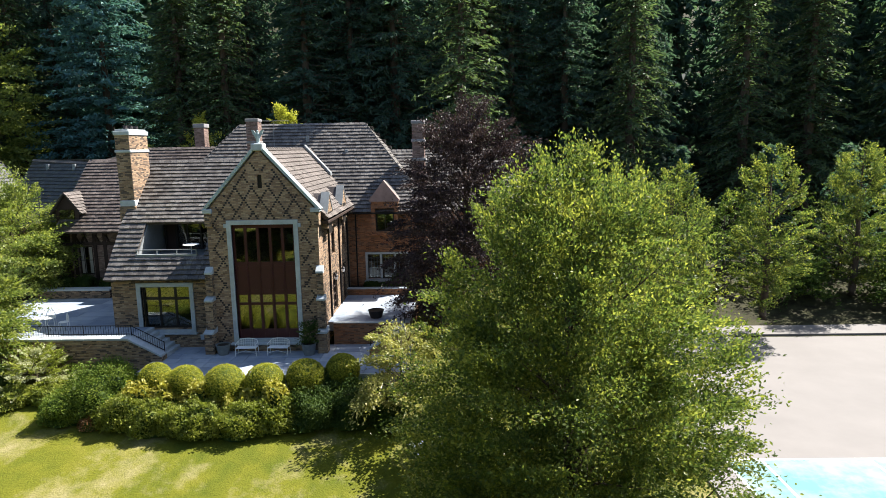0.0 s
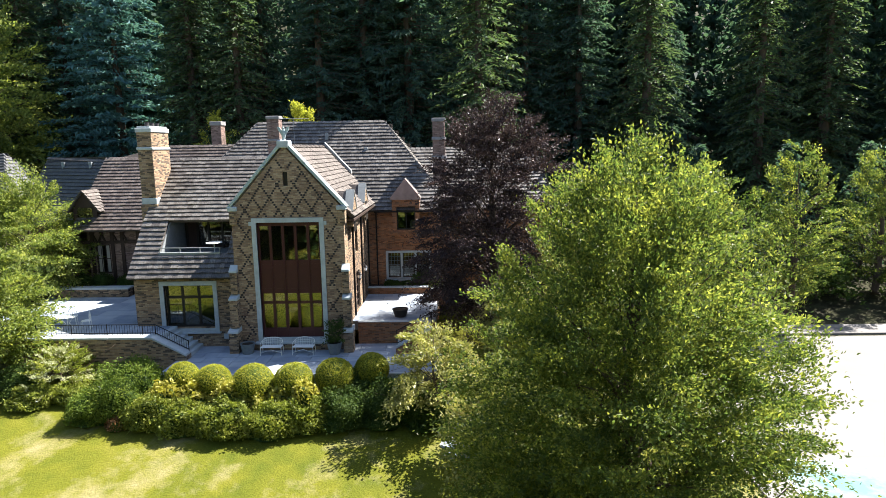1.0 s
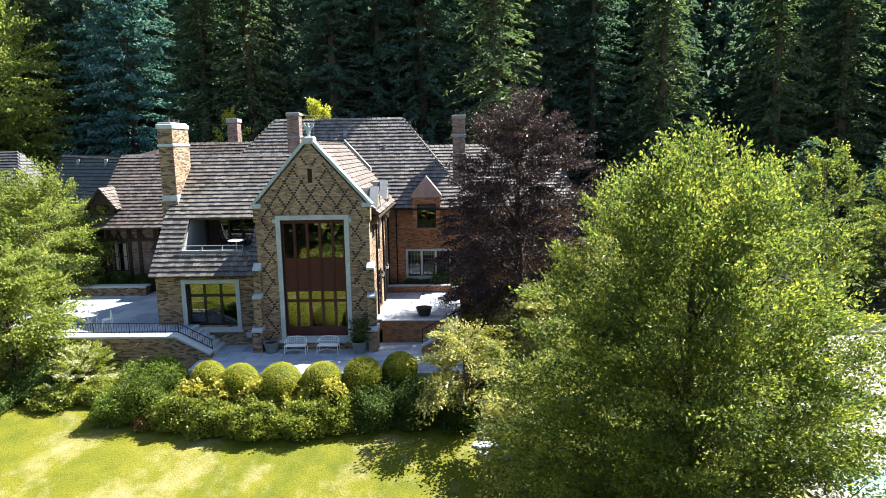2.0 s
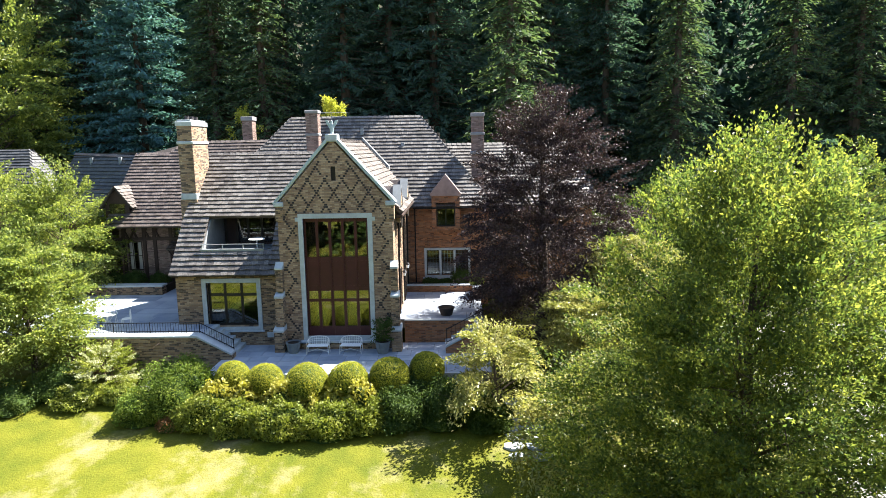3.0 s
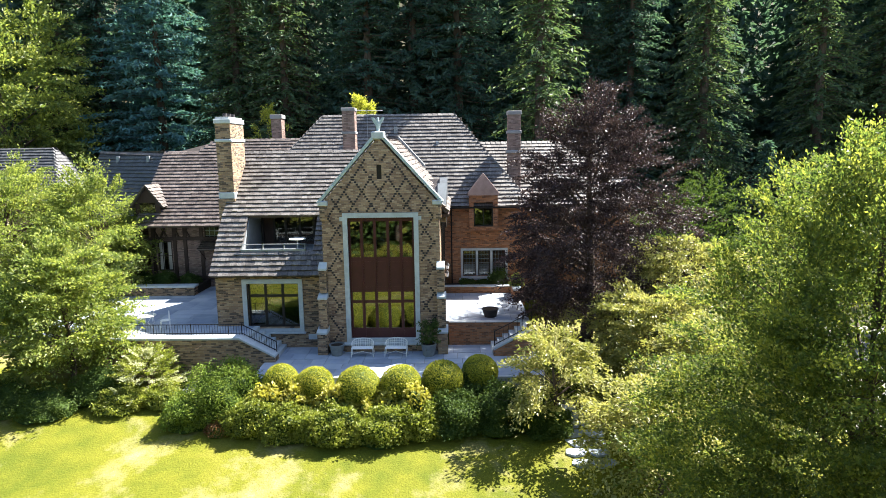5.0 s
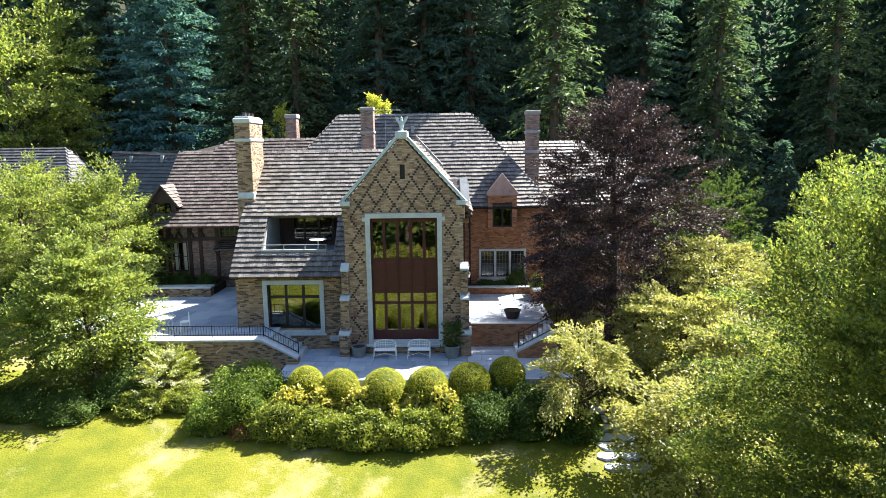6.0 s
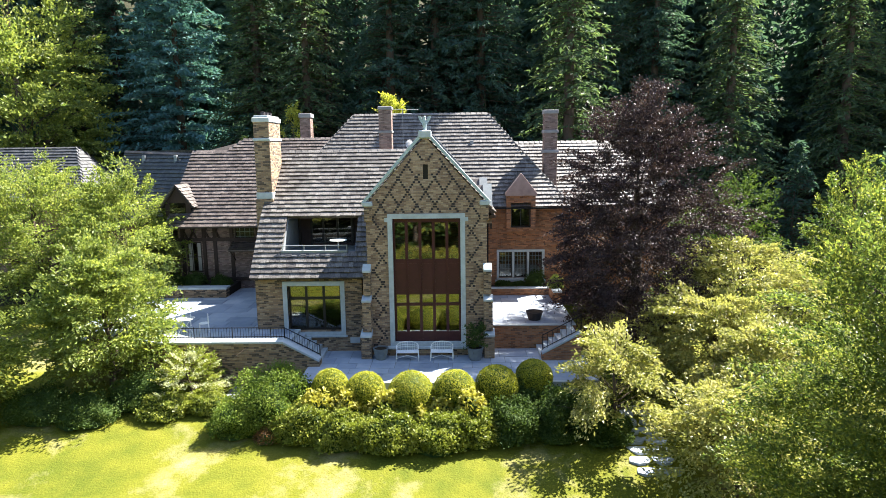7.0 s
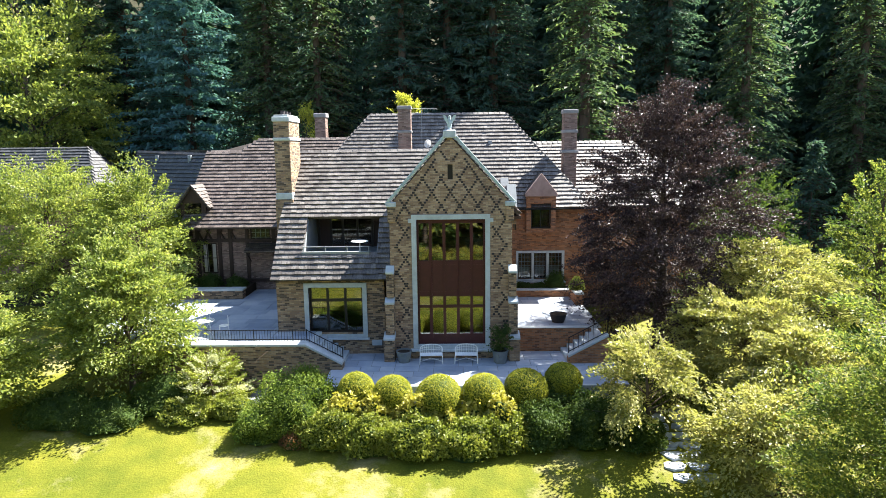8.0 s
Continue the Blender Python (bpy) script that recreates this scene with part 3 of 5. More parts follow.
for a, b in ((-6.49, -5.96), (-5.84, -5.16), (-5.04, -4.36)):
    bm = bmesh.new()
    box(bm, a, b, 4.55, 4.558, 4.6, 6.5)
    part("pane", bm, glass_old, bal)
one_box("rail", lead, bal, BX0 - 0.02, BX1 - 0.4, 1.22, 1.26, 4.94, 4.98)
one_box("kerb", lead, bal, BX0 - 0.02, BX1 - 0.4, 1.16, 1.30, 4.60, 4.72)
for i in range(4):
    x = BX0 + 0.05 + i * 1.08
    one_box("rail_post", lead, bal, x - 0.02, x + 0.02, 1.21, 1.26, 4.70, 4.98, "", 0)

# main block
wall("wall", brick_red_x, house, "x", 9.0, 0.4, -8.6, 8.05, PATIO, 6.35, [(4.05, 6.85, 1.62, 3.28), (4.78, 5.98, 4.85, 6.35)], "orange-red brick rear wall")
wall("wall", brick_red_y, house, "y", 8.05, -0.4, 9.405, 17.7, PATIO, 6.35)
wall("wall", brick_red_x, house, "x", 17.7, -0.4, -8.6, 7.65, PATIO, 6.35)
MZ, ME, MR, MY = 6.12, 8.45, 11.95, 13.36
roof_slope("roof", house, [(-10.2, ME, MZ), (8.45, ME, MZ), (3.6, MY, MR), (-5.35, MY, MR)], shingle, 31, label="grey cedar shingle main roof with hipped ends")
roof_slope("roof", house, [(8.45, ME, MZ), (8.45, 18.2, MZ), (3.6, MY, MR)], shingle, 32)
roof_slope("roof", house, [(8.45, 18.2, MZ), (-10.2, 18.2, MZ), (-5.35, MY, MR), (3.6, MY, MR)], shingle, 33, 0.6)
roof_slope("roof", house, [(-10.2, 18.2, MZ), (-10.2, ME, MZ), (-5.35, MY, MR)], shingle, 34)


def ridge_cap(a, b, mat=shingle, w=0.16):
    a, b = Vector(a), Vector(b)
    n = max(2, int((b - a).length / 0.35))
    d = (b - a) / n
    side = d.cross(Vector((0, 0, 1))).normalized() * w
    up = side.cross(d).normalized()
    for i in range(n):
        p, q = a + d * i, a + d * (i + 1.12)
        lift = up * 0.05
        bm = bmesh.new()
        v = [bm.verts.new(c) for c in (p - side - up * 0.05, p + up * 0.10, p + side - up * 0.05, q + side - up * 0.09, q + up * 0.06, q - side - up * 0.09)]
        bm.faces.new((v[0], v[1], v[4], v[5])), bm.faces.new((v[1], v[2], v[3], v[4]))
        bm.faces.new((v[0], v[2], v[1]))
        part("ridge_cap", bm, mat, house)


ridge_cap((-5.35, MY, MR), (3.6, MY, MR))
ridge_cap((8.45, ME, MZ), (3.6, MY, MR))
ridge_cap((-10.2, ME, MZ), (-5.35, MY, MR))
ridge_cap((CX0, RY, RZ), (-0.8, RY, RZ))
ridge_cap((0, 0.53, AP), (0, RB, AP), shingle_brown)

# west wing, lit part and shaded part; its ridge steps up next to the main block
WR, WZ = 13.3, 9.58
roof_slope("roof", house, [(-16.7, 8.75, 5.05), (-4.0, 8.75, 5.05), (-4.0, 14.18, 10.45), (-13.2, 14.18, 10.45), (-14.3, WR, WZ), (-16.5, WR, WZ)], shingle_brown, 43, label="brown cedar shingle slope of the west wing")
roof_slope("roof", house, [(-4.0, 18.6, 6.0), (-16.5, 18.6, 6.0), (-16.5, WR, WZ), (-14.3, WR, WZ), (-13.2, 14.18, 10.45), (-4.0, 14.18, 10.45)], shingle_brown, 44, 0.6)
# a further wing runs off at an angle
roof_slope("roof", house, [(-24.6, 14.3, 5.0), (-17.5, 10.5, 5.0), (-16.3, 13.3, 9.5), (-23.0, 17.0, 9.75)], shade_shingle, 45, label="blue-grey slope of the angled wing, shade put into its colour")
roof_slope("roof", house, [(-14.6, 16.2, 5.0), (-21.5, 19.9, 5.0), (-23.0, 17.0, 9.75), (-16.3, 13.3, 9.5)], shade_shingle, 46, 0.6)
bm = bmesh.new()
prism(bm, [(-24.4, 14.5, -0.5), (-17.6, 10.8, -0.5), (-14.8, 16.1, -0.5), (-21.5, 19.7, -0.5)], (0, 0, 5.7))
part("wall", bm, brick_gry_x, house)
bm = bmesh.new()
prism(bm, [(-24.45, 14.55, 4.9), (-21.55, 19.75, 4.9), (-22.9, 17.05, 9.55)], (0.3, -0.15, 0))
part("gable", bm, brick_gry_y, house)
wall("wall", brick_gry_x, house, "x", 10.3, 0.35, -16.6, -8.61, LAWN + 0.8, 6.2, [(-16.1, -15.1, 1.9, 3.9), (-12.9, -11.6, 3.9, 5.5)], "half-timbered brick wall of the west wing")
wall("wall", brick_gry_x, house, "x", 18.2, -0.35, -16.5, -8.61, LAWN + 0.8, 5.4)
# east wing behind
roof_slope("roof", house, [(4.0, 10.2, 6.0), (15.5, 10.2, 6.0), (14.0, 14.0, 10.0), (4.0, 14.0, 10.0)], shingle, 48)
roof_slope("roof", house, [(15.5, 18.0, 6.0), (4.0, 18.0, 6.0), (4.0, 14.0, 10.0), (14.0, 14.0, 10.0)], shingle, 49, 0.6)
roof_slope("roof", house, [(15.5, 10.2, 6.0), (15.5, 18.0, 6.0), (14.0, 14.0, 10.0)], shingle, 50, 0.6)
wall("wall", brick_red_x, house, "x", 10.6, 0.4, 8.06, 15.0, 0.0, 6.1)
wall("wall", brick_red_y, house, "y", 15.0, -0.4, 11.0, 17.6, 0.0, 6.1)


lead_stone = plain("sooty_grey_stone", (0.24, 0.235, 0.24), 0.85, 0, 0.3, 3.0, 0.4)


def chimney(x0, x1, y0, y1, z0, z1, bands, mx, band_mat, label):
    """A brick stack; each band (z0, z1, extra) is a course of stone."""
    bm = bmesh.new()
    box(bm, x0, x1, y0, y1, z0, z1)
    st = part("chimney", bevelled(bm, 0.02), mx, house, label)
    for a, b, e in bands:
        bm = bmesh.new()
        box(bm, x0 - e, x1 + e, y0 - e, y1 + e, a, b)
        part("stone_band", bevelled(bm, 0.03), band_mat, st)
    return st


big = chimney(-9.10, -8.28, 3.40, 5.55, PATIO, 11.25, [(11.15, 11.40, 0.05), (10.18, 10.34, 0.05), (7.15, 7.50, 0.03)], brick_tan_x, stone, "tall tan brick chimney with stone bands")
one_box("base", brick_tan_x, big, -9.16, -8.22, 3.33, 5.65, PATIO, 7.15)
one_box("cap", stone, big, -9.06, -8.32, 3.44, 5.51, 11.40, 11.50)
bm = bmesh.new()
for yy in (3.9, 4.5, 5.1):
    lathe(bm, [(0.13, 0), (0.11, 0.18), (0.13, 0.20)], 12, (-8.69, yy, 11.52))
part("flue", bm, dark_header, big)
chimney(-3.05, -2.30, 7.7, 8.5, 7.0, 12.1, [(11.95, 12.15, 0.04), (10.6, 10.75, 0.04)], brick_gry_x, lead_stone, "reddish-grey brick ridge chimney")
chimney(7.1, 7.92, 10.9, 11.8, 7.0, 11.9, [(11.75, 12.0, 0.05), (10.55, 10.75, 0.06), (9.3, 9.5, 0.10)], brick_gry_x, lead_stone, "stepped reddish brick chimney")
chimney(-9.6, -8.85, 15.6, 16.5, 8.0, 12.15, [(11.95, 12.25, 0.06)], brick_gry_x, lead_stone, "slim brick chimney behind the ridge")

# ---- terraces ----
def slab_field(name, label, x0, x1, y0, y1, z, seed, step=0.85, clip=None, mat=None):
    """Flagstones, each a bevelled piece on a bed."""
    rng = random.Random(seed)
    bed = one_box(name, joint, None, x0, x1, y0, y1, z - 0.5, z - 0.02, "", 0)
    tagged(bed, label, "terrace", kind="structure")
    y = y0
    while y < y1 - 0.05:
        h = min(rng.choice((0.6, 0.75, 0.9)) * step / 0.75, y1 - y)
        x = x0
        while x < x1 - 0.05:
            w = min(rng.choice((0.6, 0.8, 1.0, 1.2)) * step / 0.75, x1 - x)
            cx, cy = x + w / 2, y + h / 2
            if clip is None or clip(cx, cy):
                bm = bmesh.new()
                dz = rng.uniform(-0.004, 0.004)
                v = box(bm, x + 0.012, x + w - 0.012, y + 0.012, y + h - 0.012, z - 0.03, z + dz)
                part("flagstone", bm, mat or pave_ob, bed)
            x += w
        y += h
    return bed


pave_ob = Nodes("flagstone_blue_grey")
_co = pave_ob.coords()
_f = pave_ob.math("ADD", pave_ob.math("MULTIPLY", pave_ob.noise(_co, 0.9, 5.0), 0.75), pave_ob.math("MULTIPLY", pave_ob.rand(False), 0.3))
_c = pave_ob.ramp(_f, [(0.3, (0.22, 0.262, 0.33)), (0.55, (0.32, 0.365, 0.43)), (0.8, (0.43, 0.46, 0.51))])
pave_ob.bump(pave_ob.noise(_co, 18.0), 0.2, 0.01)
pave_ob = pave_ob.base(_c, 0.8, 0, 0.3)


def build_terraces():
    slab_field("patio", "blue-grey flagstone patio before the hall", -5.6, 7.6, -3.6, 0.9, PATIO, 5)
    slab_field("terrace_west", "blue-grey flagstone terrace behind a brick wall", -18.0, -8.65, -0.98, 10.28, TERR, 6, 1.0)
    slab_field("terrace_west_strip", "flagstone landing below the low window", -8.64, -6.7, -0.98, 0.68, TERR, 7)
    slab_field("terrace_east", "pale flagstone terrace beside the hall", GX + 0.02, 7.45, 1.25, 7.6, TERR, 8)


def retaining(name, label, x0, x1, y0, y1, z0, z1, mat=brick_tan_x, cop=0.12, over=0.06):
    w = tagged(one_box(name, mat, None, x0, x1, y0, y1, z0, z1 - cop, "", 0), label, "wall", kind="structure")
    bm = bmesh.new()
    n = max(1, int((x1 - x0) / 1.1))
    for i in range(n):
        a, b = x0 - over + (x1 - x0 + 2 * over) * i / n, x0 - over + (x1 - x0 + 2 * over) * (i + 1) / n
        bm = bmesh.new()
        box(bm, a + 0.004, b - 0.004, y0 - over, y1 + over, z1 - cop + 0.002, z1)
        part("coping_stone", bevelled(bm, 0.015), stone, w)
    return w


retaining("wall_west_terrace", "tan brick retaining wall with pale stone coping", -13.4, -6.75, -1.62, -1.05, LAWN - 0.2, 0.90)
retaining("wall_east_terrace", "red brick retaining wall below the east terrace", GX + 0.38, 7.4, 0.95, 1.24, PATIO - 0.3, 0.86, brick_red_x, 0.05, 0.02)
retaining("planter_wall", "low red brick planter wall", GX + 0.02, 7.3, 7.62, 7.95, PATIO, 1.27, brick_red_x, 0.07, 0.03)
retaining("side_wall", "low brick side wall of the east terrace", 7.0, 7.45, 5.6, 7.6, PATIO, 1.5, brick_red_x, 0.10, 0.04)
retaining("planter_wall_west", "low brick planter wall on the west terrace", -17.5, -12.7, 7.6, 8.2, LAWN, 1.45, brick_tan_x, 0.12)
tagged(one_box("planter_bed", soil, None, GX + 0.02, 7.3, 7.96, 8.99, PATIO, 1.15, "", 0), "dark soil in the planter bed", "soil", kind="structure")
tagged(one_box("planter_bed_west", soil, None, -17.5, -12.7, 8.21, 10.29, LAWN, 1.3, "", 0), "dark soil in the west planter", "soil", kind="structure")


def stairs(name, label, x0, z0, x1, z1, y0, y1, n):
    st = tagged(new(name), label, "stairs", kind="structure")
    for i in range(n):
        a, b = x0 + (x1 - x0) * i / n, x0 + (x1 - x0) * (i + 1) / n
        z = z0 + (z1 - z0) * (i + 1) / n
        lo, hi = sorted((a, b))
        one_box("step", stone, st, lo, hi, y0, y1, min(z0, z1) - 0.2, z)
    return st


stairs("stairs_west", "pale stone steps from patio to west terrace", -5.1, PATIO, -6.7, TERR, -1.04, 0.66, 6)
stairs("stairs_east", "pale stone steps up to the east terrace", 5.4, PATIO, 7.2, TERR, -0.55, 0.93, 6)


def slope_wall(name, label, x0, z0, x1, z1, y0, y1, mat):
    bm = bmesh.new()
    prism(bm, [(x0, y0, LAWN - 0.2), (x1, y0, LAWN - 0.2), (x1, y0, z1), (x0, y0, z0)], (0, y1 - y0, 0))
    w = tagged(part(name, bm, mat, None), label, "wall", kind="structure")
    bm = bmesh.new()
    prism(bm, [(x0, y0 - 0.06, z0 + 0.003), (x1, y0 - 0.06, z1 + 0.003), (x1, y0 - 0.06, z1 + 0.12), (x0, y0 - 0.06, z0 + 0.12)], (0, y1 - y0 + 0.12, 0))
    part("coping_stone", bevelled(bm, 0.012), stone, w)


slope_wall("stair_wall_west", "sloping brick stair wall with stone coping", -6.74, 0.78, -5.05, -0.12, -1.62, -1.05, brick_tan_x)
slope_wall("stair_wall_east", "sloping stone-capped stair wall", 5.45, -0.05, 7.3, 0.95, -0.95, -0.58, brick_red_x)
tagged(one_box("path_west", pave, None, -9.1, -7.7, -4.5, -1.7, LAWN - 0.4, LAWN + 0.03, "", 0), "grey flagstone path by the retaining wall", "path", kind="structure")
tagged(one_box("patio_edge", stone, None, -5.2, 7.0, -3.75, -3.61, LAWN - 0.3, PATIO + 0.02), "pale stone edge of the patio", "kerb", kind="structure")


def winding_path():
    """Irregular flagstones that wind from the patio to the lawn."""
    p = tagged(new("path_east"), "pale flagstone path winding to the lawn", "path", kind="structure")
    rng = random.Random(9)
    for i in range(9):
        cx, cy = 8.95 - 0.03 * i + rng.uniform(-0.12, 0.12), -3.3 - 0.60 * i
        for s in (-0.42, 0.42):
            bm = bmesh.new()
            n = 7
            r = rng.uniform(0.42, 0.52)
            prism(bm, [(cx + s + r * (1 + rng.uniform(-0.3, 0.22)) * math.cos(k * math.tau / n), cy + (0.2 if s == 0 else 0) + r * 0.8 * math.sin(k * math.tau / n), ground_height(cx, cy) - 0.14) for k in range(n)], (0, 0, 0.175 + rng.uniform(0, 0.01)))
            part("flagstone", bm, pave_ob, p)


winding_path()


# ---- trees and planting ----
def lumpy(rng, n, k=7):
    """A smooth random function on directions, about -1 to 1."""
    ax = unit(rng.normal(size=(k, 3)))
    ph, fr = rng.uniform(0, 6.28, k), rng.uniform(2.0, 5.0, k)
    return lambda d: np.sin(d @ ax.T * fr + ph).mean(1) * 1.6


def boughs(rng, m, prof, rad, z0, z1, size, shell=0.75, lump=0.22, rise=(-12, 70)):
    """m leafy boughs through a crown: centres, the three half axes of each, and which way it grows; prof(h) gives the share of rad at the height share h."""
    fn = lumpy(rng, m)
    h = rng.uniform(0, 1, m * 8)
    h = h[rng.uniform(0, 1, m * 8) < np.clip(prof(h), 0.06, 1)][:m]
    m = len(h)
    a = rng.uniform(0, math.tau, m)
    o, side = np.stack([np.cos(a), np.sin(a), 0 * a], 1), np.stack([-np.sin(a), np.cos(a), 0 * a], 1)
    zz = np.array([[0, 0, 1.0]])
    d = unit(o + zz * ((h - 0.5) * 1.6)[:, None])
    r = rad * prof(h) * (1 + lump * fn(d))
    s = np.where(rng.uniform(0, 1, m) < shell, rng.uniform(0.74, 1.10, m), np.sqrt(rng.uniform(0.03, 0.5, m)))
    c = o * (r * s)[:, None] + zz * (z0 + (z1 - z0) * h)[:, None]
    tilt = np.radians(rise[0] + (rise[1] - rise[0]) * h ** 1.6 + rng.normal(size=m) * 16)
    b = o * np.cos(tilt)[:, None] + zz * np.sin(tilt)[:, None]
    n = unit(np.cross(b, side))
    n = np.where(n[:, 2:] < 0, -n, n)
    k = (size * rng.uniform(0.55, 1.35, m))[:, None]
    return c, b * k * 1.6, side * k * 1.0, n * k * 0.36


def bough_leaves(rng, c, e1, e2, e3, per, size, up, aspect=0.55):
    """Leaves over the upper side of each bough, thinner below, drooping at its tip."""
    k = np.repeat(np.arange(len(c)), per)
    d = unit(rng.normal(size=(len(k), 3)))
    d[:, 2] = np.where(rng.uniform(size=len(k)) < 0.72, np.abs(d[:, 2]), d[:, 2])
    q = d * rng.uniform(0.42, 1.12, (len(k), 1))
    stray = rng.uniform(size=(len(k), 1)) < 0.10
    q = np.where(stray, q * 1.35, q)
    p = c[k] + e1[k] * q[:, :1] + e2[k] * q[:, 1:2] + e3[k] * q[:, 2:]
    p[:, 2] -= 0.22 * np.linalg.norm(e1[k], axis=1) * np.clip(q[:, 0], 0, 2) ** 2
    out = unit(unit(e1)[k] * d[:, :1] + unit(e2)[k] * d[:, 1:2] + unit(e3)[k] * d[:, 2:])
    along = unit(unit(e1)[k] * 0.9 + out * 0.6)
    face = unit(unit(e3)[k] * 0.55 + out * 0.45 + np.array([[0, 0, 0.35]]))
    return leaf_arrays(rng, p, size, along, up, aspect, face)


def limbs(bm, rng, cl, trunk_h, trunk_r, top, count, lean=(0, 0)):
    """A tapered trunk with limbs and forks out to some of the clusters."""
    pts = [(lean[0] * h * top + 0.08 * math.sin(7 * h), lean[1] * h * top + 0.08 * math.cos(5 * h) - 0.08, h * top) for h in np.linspace(0, 0.93, 9)]
    tube(bm, [(0, 0, -0.3)] + pts, [trunk_r * 1.5] + [trunk_r * (1.15 - 1.08 * i / 8) for i in range(9)], 9)
    for k in range(count):
        e = Vector(cl[rng.integers(len(cl))])
        hb = max(trunk_h, min(e.z * 0.75, top * 0.85))
        b = Vector((lean[0] * hb, lean[1] * hb, hb - 0.25 * math.hypot(e.x, e.y) * 0.3))
        mid = b.lerp(e, 0.5) + Vector((0, 0, 0.06 * (e - b).length))
        r = trunk_r * 0.32 * (1 - hb / top * 0.6)
        tube(bm, [b, b.lerp(mid, 0.5), mid, mid.lerp(e, 0.55), e], [r, r * 0.8, r * 0.55, r * 0.32, 0.008], 5)
        for q in range(2):
            g = mid.lerp(e, 0.3 + 0.3 * q)
            tip = g + Vector(rng.normal(size=3)) * 0.5 + (e - mid) * 0.3
            tube(bm, [g, g.lerp(tip, 0.5), tip], [r * 0.3, r * 0.2, 0.006], 4)


def tree(name, label, at, leaf, seed, rad, z0, z1, prof, count, size, bough=0.5, up=0.6, trunk_r=0.25, trunk_h=1.5, nlimb=40, lump=0.22, shell=0.75, per=110, rise=(-12, 70), category="tree", group="", aspect=0.55, second=None):
    """A tree of about `count` leaves, `per` on each bough of half length `bough`."""
    rng = np.random.default_rng(seed)
    t = thing(name, label, category, (0, 0, 0), group)
    B = boughs(rng, max(12, count // per), prof, rad * 0.96, z0, z1, bough * 1.22, shell, lump, rise)
    bm = bmesh.new()
    limbs(bm, rng, B[0], trunk_h, trunk_r, z1, nlimb)
    part("trunk", bm, bark, t, smooth=True)
    if second is not None:
        k = rng.uniform(size=len(B[0])) < second[1]
        v, f = bough_leaves(rng, *[b[k] for b in B], per, size, up, aspect)
        fast_mesh("blossom", v, f, second[0], t)
        B = [b[~k] for b in B]
    v, f = bough_leaves(rng, *B, per, size, up, aspect)
    fast_mesh("crown", v, f, leaf, t)
    t.matrix_basis = Matrix.Translation(at)
    return t


def egg(lo=0.35, top=0.12):
    return lambda h: np.where(h < lo, 0.62 + 0.38 * np.sin(np.clip(h / lo, 0, 1) * 1.57), np.clip(1 - (np.maximum(h - lo, 0) / (1 - lo)) ** 1.7, 0, 1) ** 0.75 * (1 - top) + top * (1 - h))


def full_crown(h):
    return np.clip(1 - h ** 3, 0, 1) ** 0.55 * (1 + 0.30 * np.clip(1 - h / 0.22, 0, 1))


def dome(h):
    return np.clip(1 - np.abs(h) ** 2.2, 0.02, 1) ** 0.5


def column(h):
    return np.clip(np.sin(np.clip(h * 0.93 + 0.07, 0, 1) * 3.14) ** 0.55, 0.05, 1)


G = LAWN


def on_lawn(x, y, sink=0.0):
    return (x, y, ground_height(x, y) - sink)


tree("hornbeam_tree", "large light green broadleaf tree on the lawn edge", on_lawn(12.85, -16.8), leaf_big, 101, 3.85, 0.6, 12.9, full_crown, 270000, 0.098, 0.50, 0.4, 0.24, 1.8, 60, 0.24, 0.70, 240, (-14, 82))
tree("copper_beech", "dark purple copper beech with drooping branches", (10.6, 2.2, -0.3), leaf_beech, 102, 4.2, 0.6, 13.2, egg(0.34, 0.05), 105000, 0.13, 0.52, 0.35, 0.30, 1.5, 45, 0.42, 0.72, 170, (-24, 66))


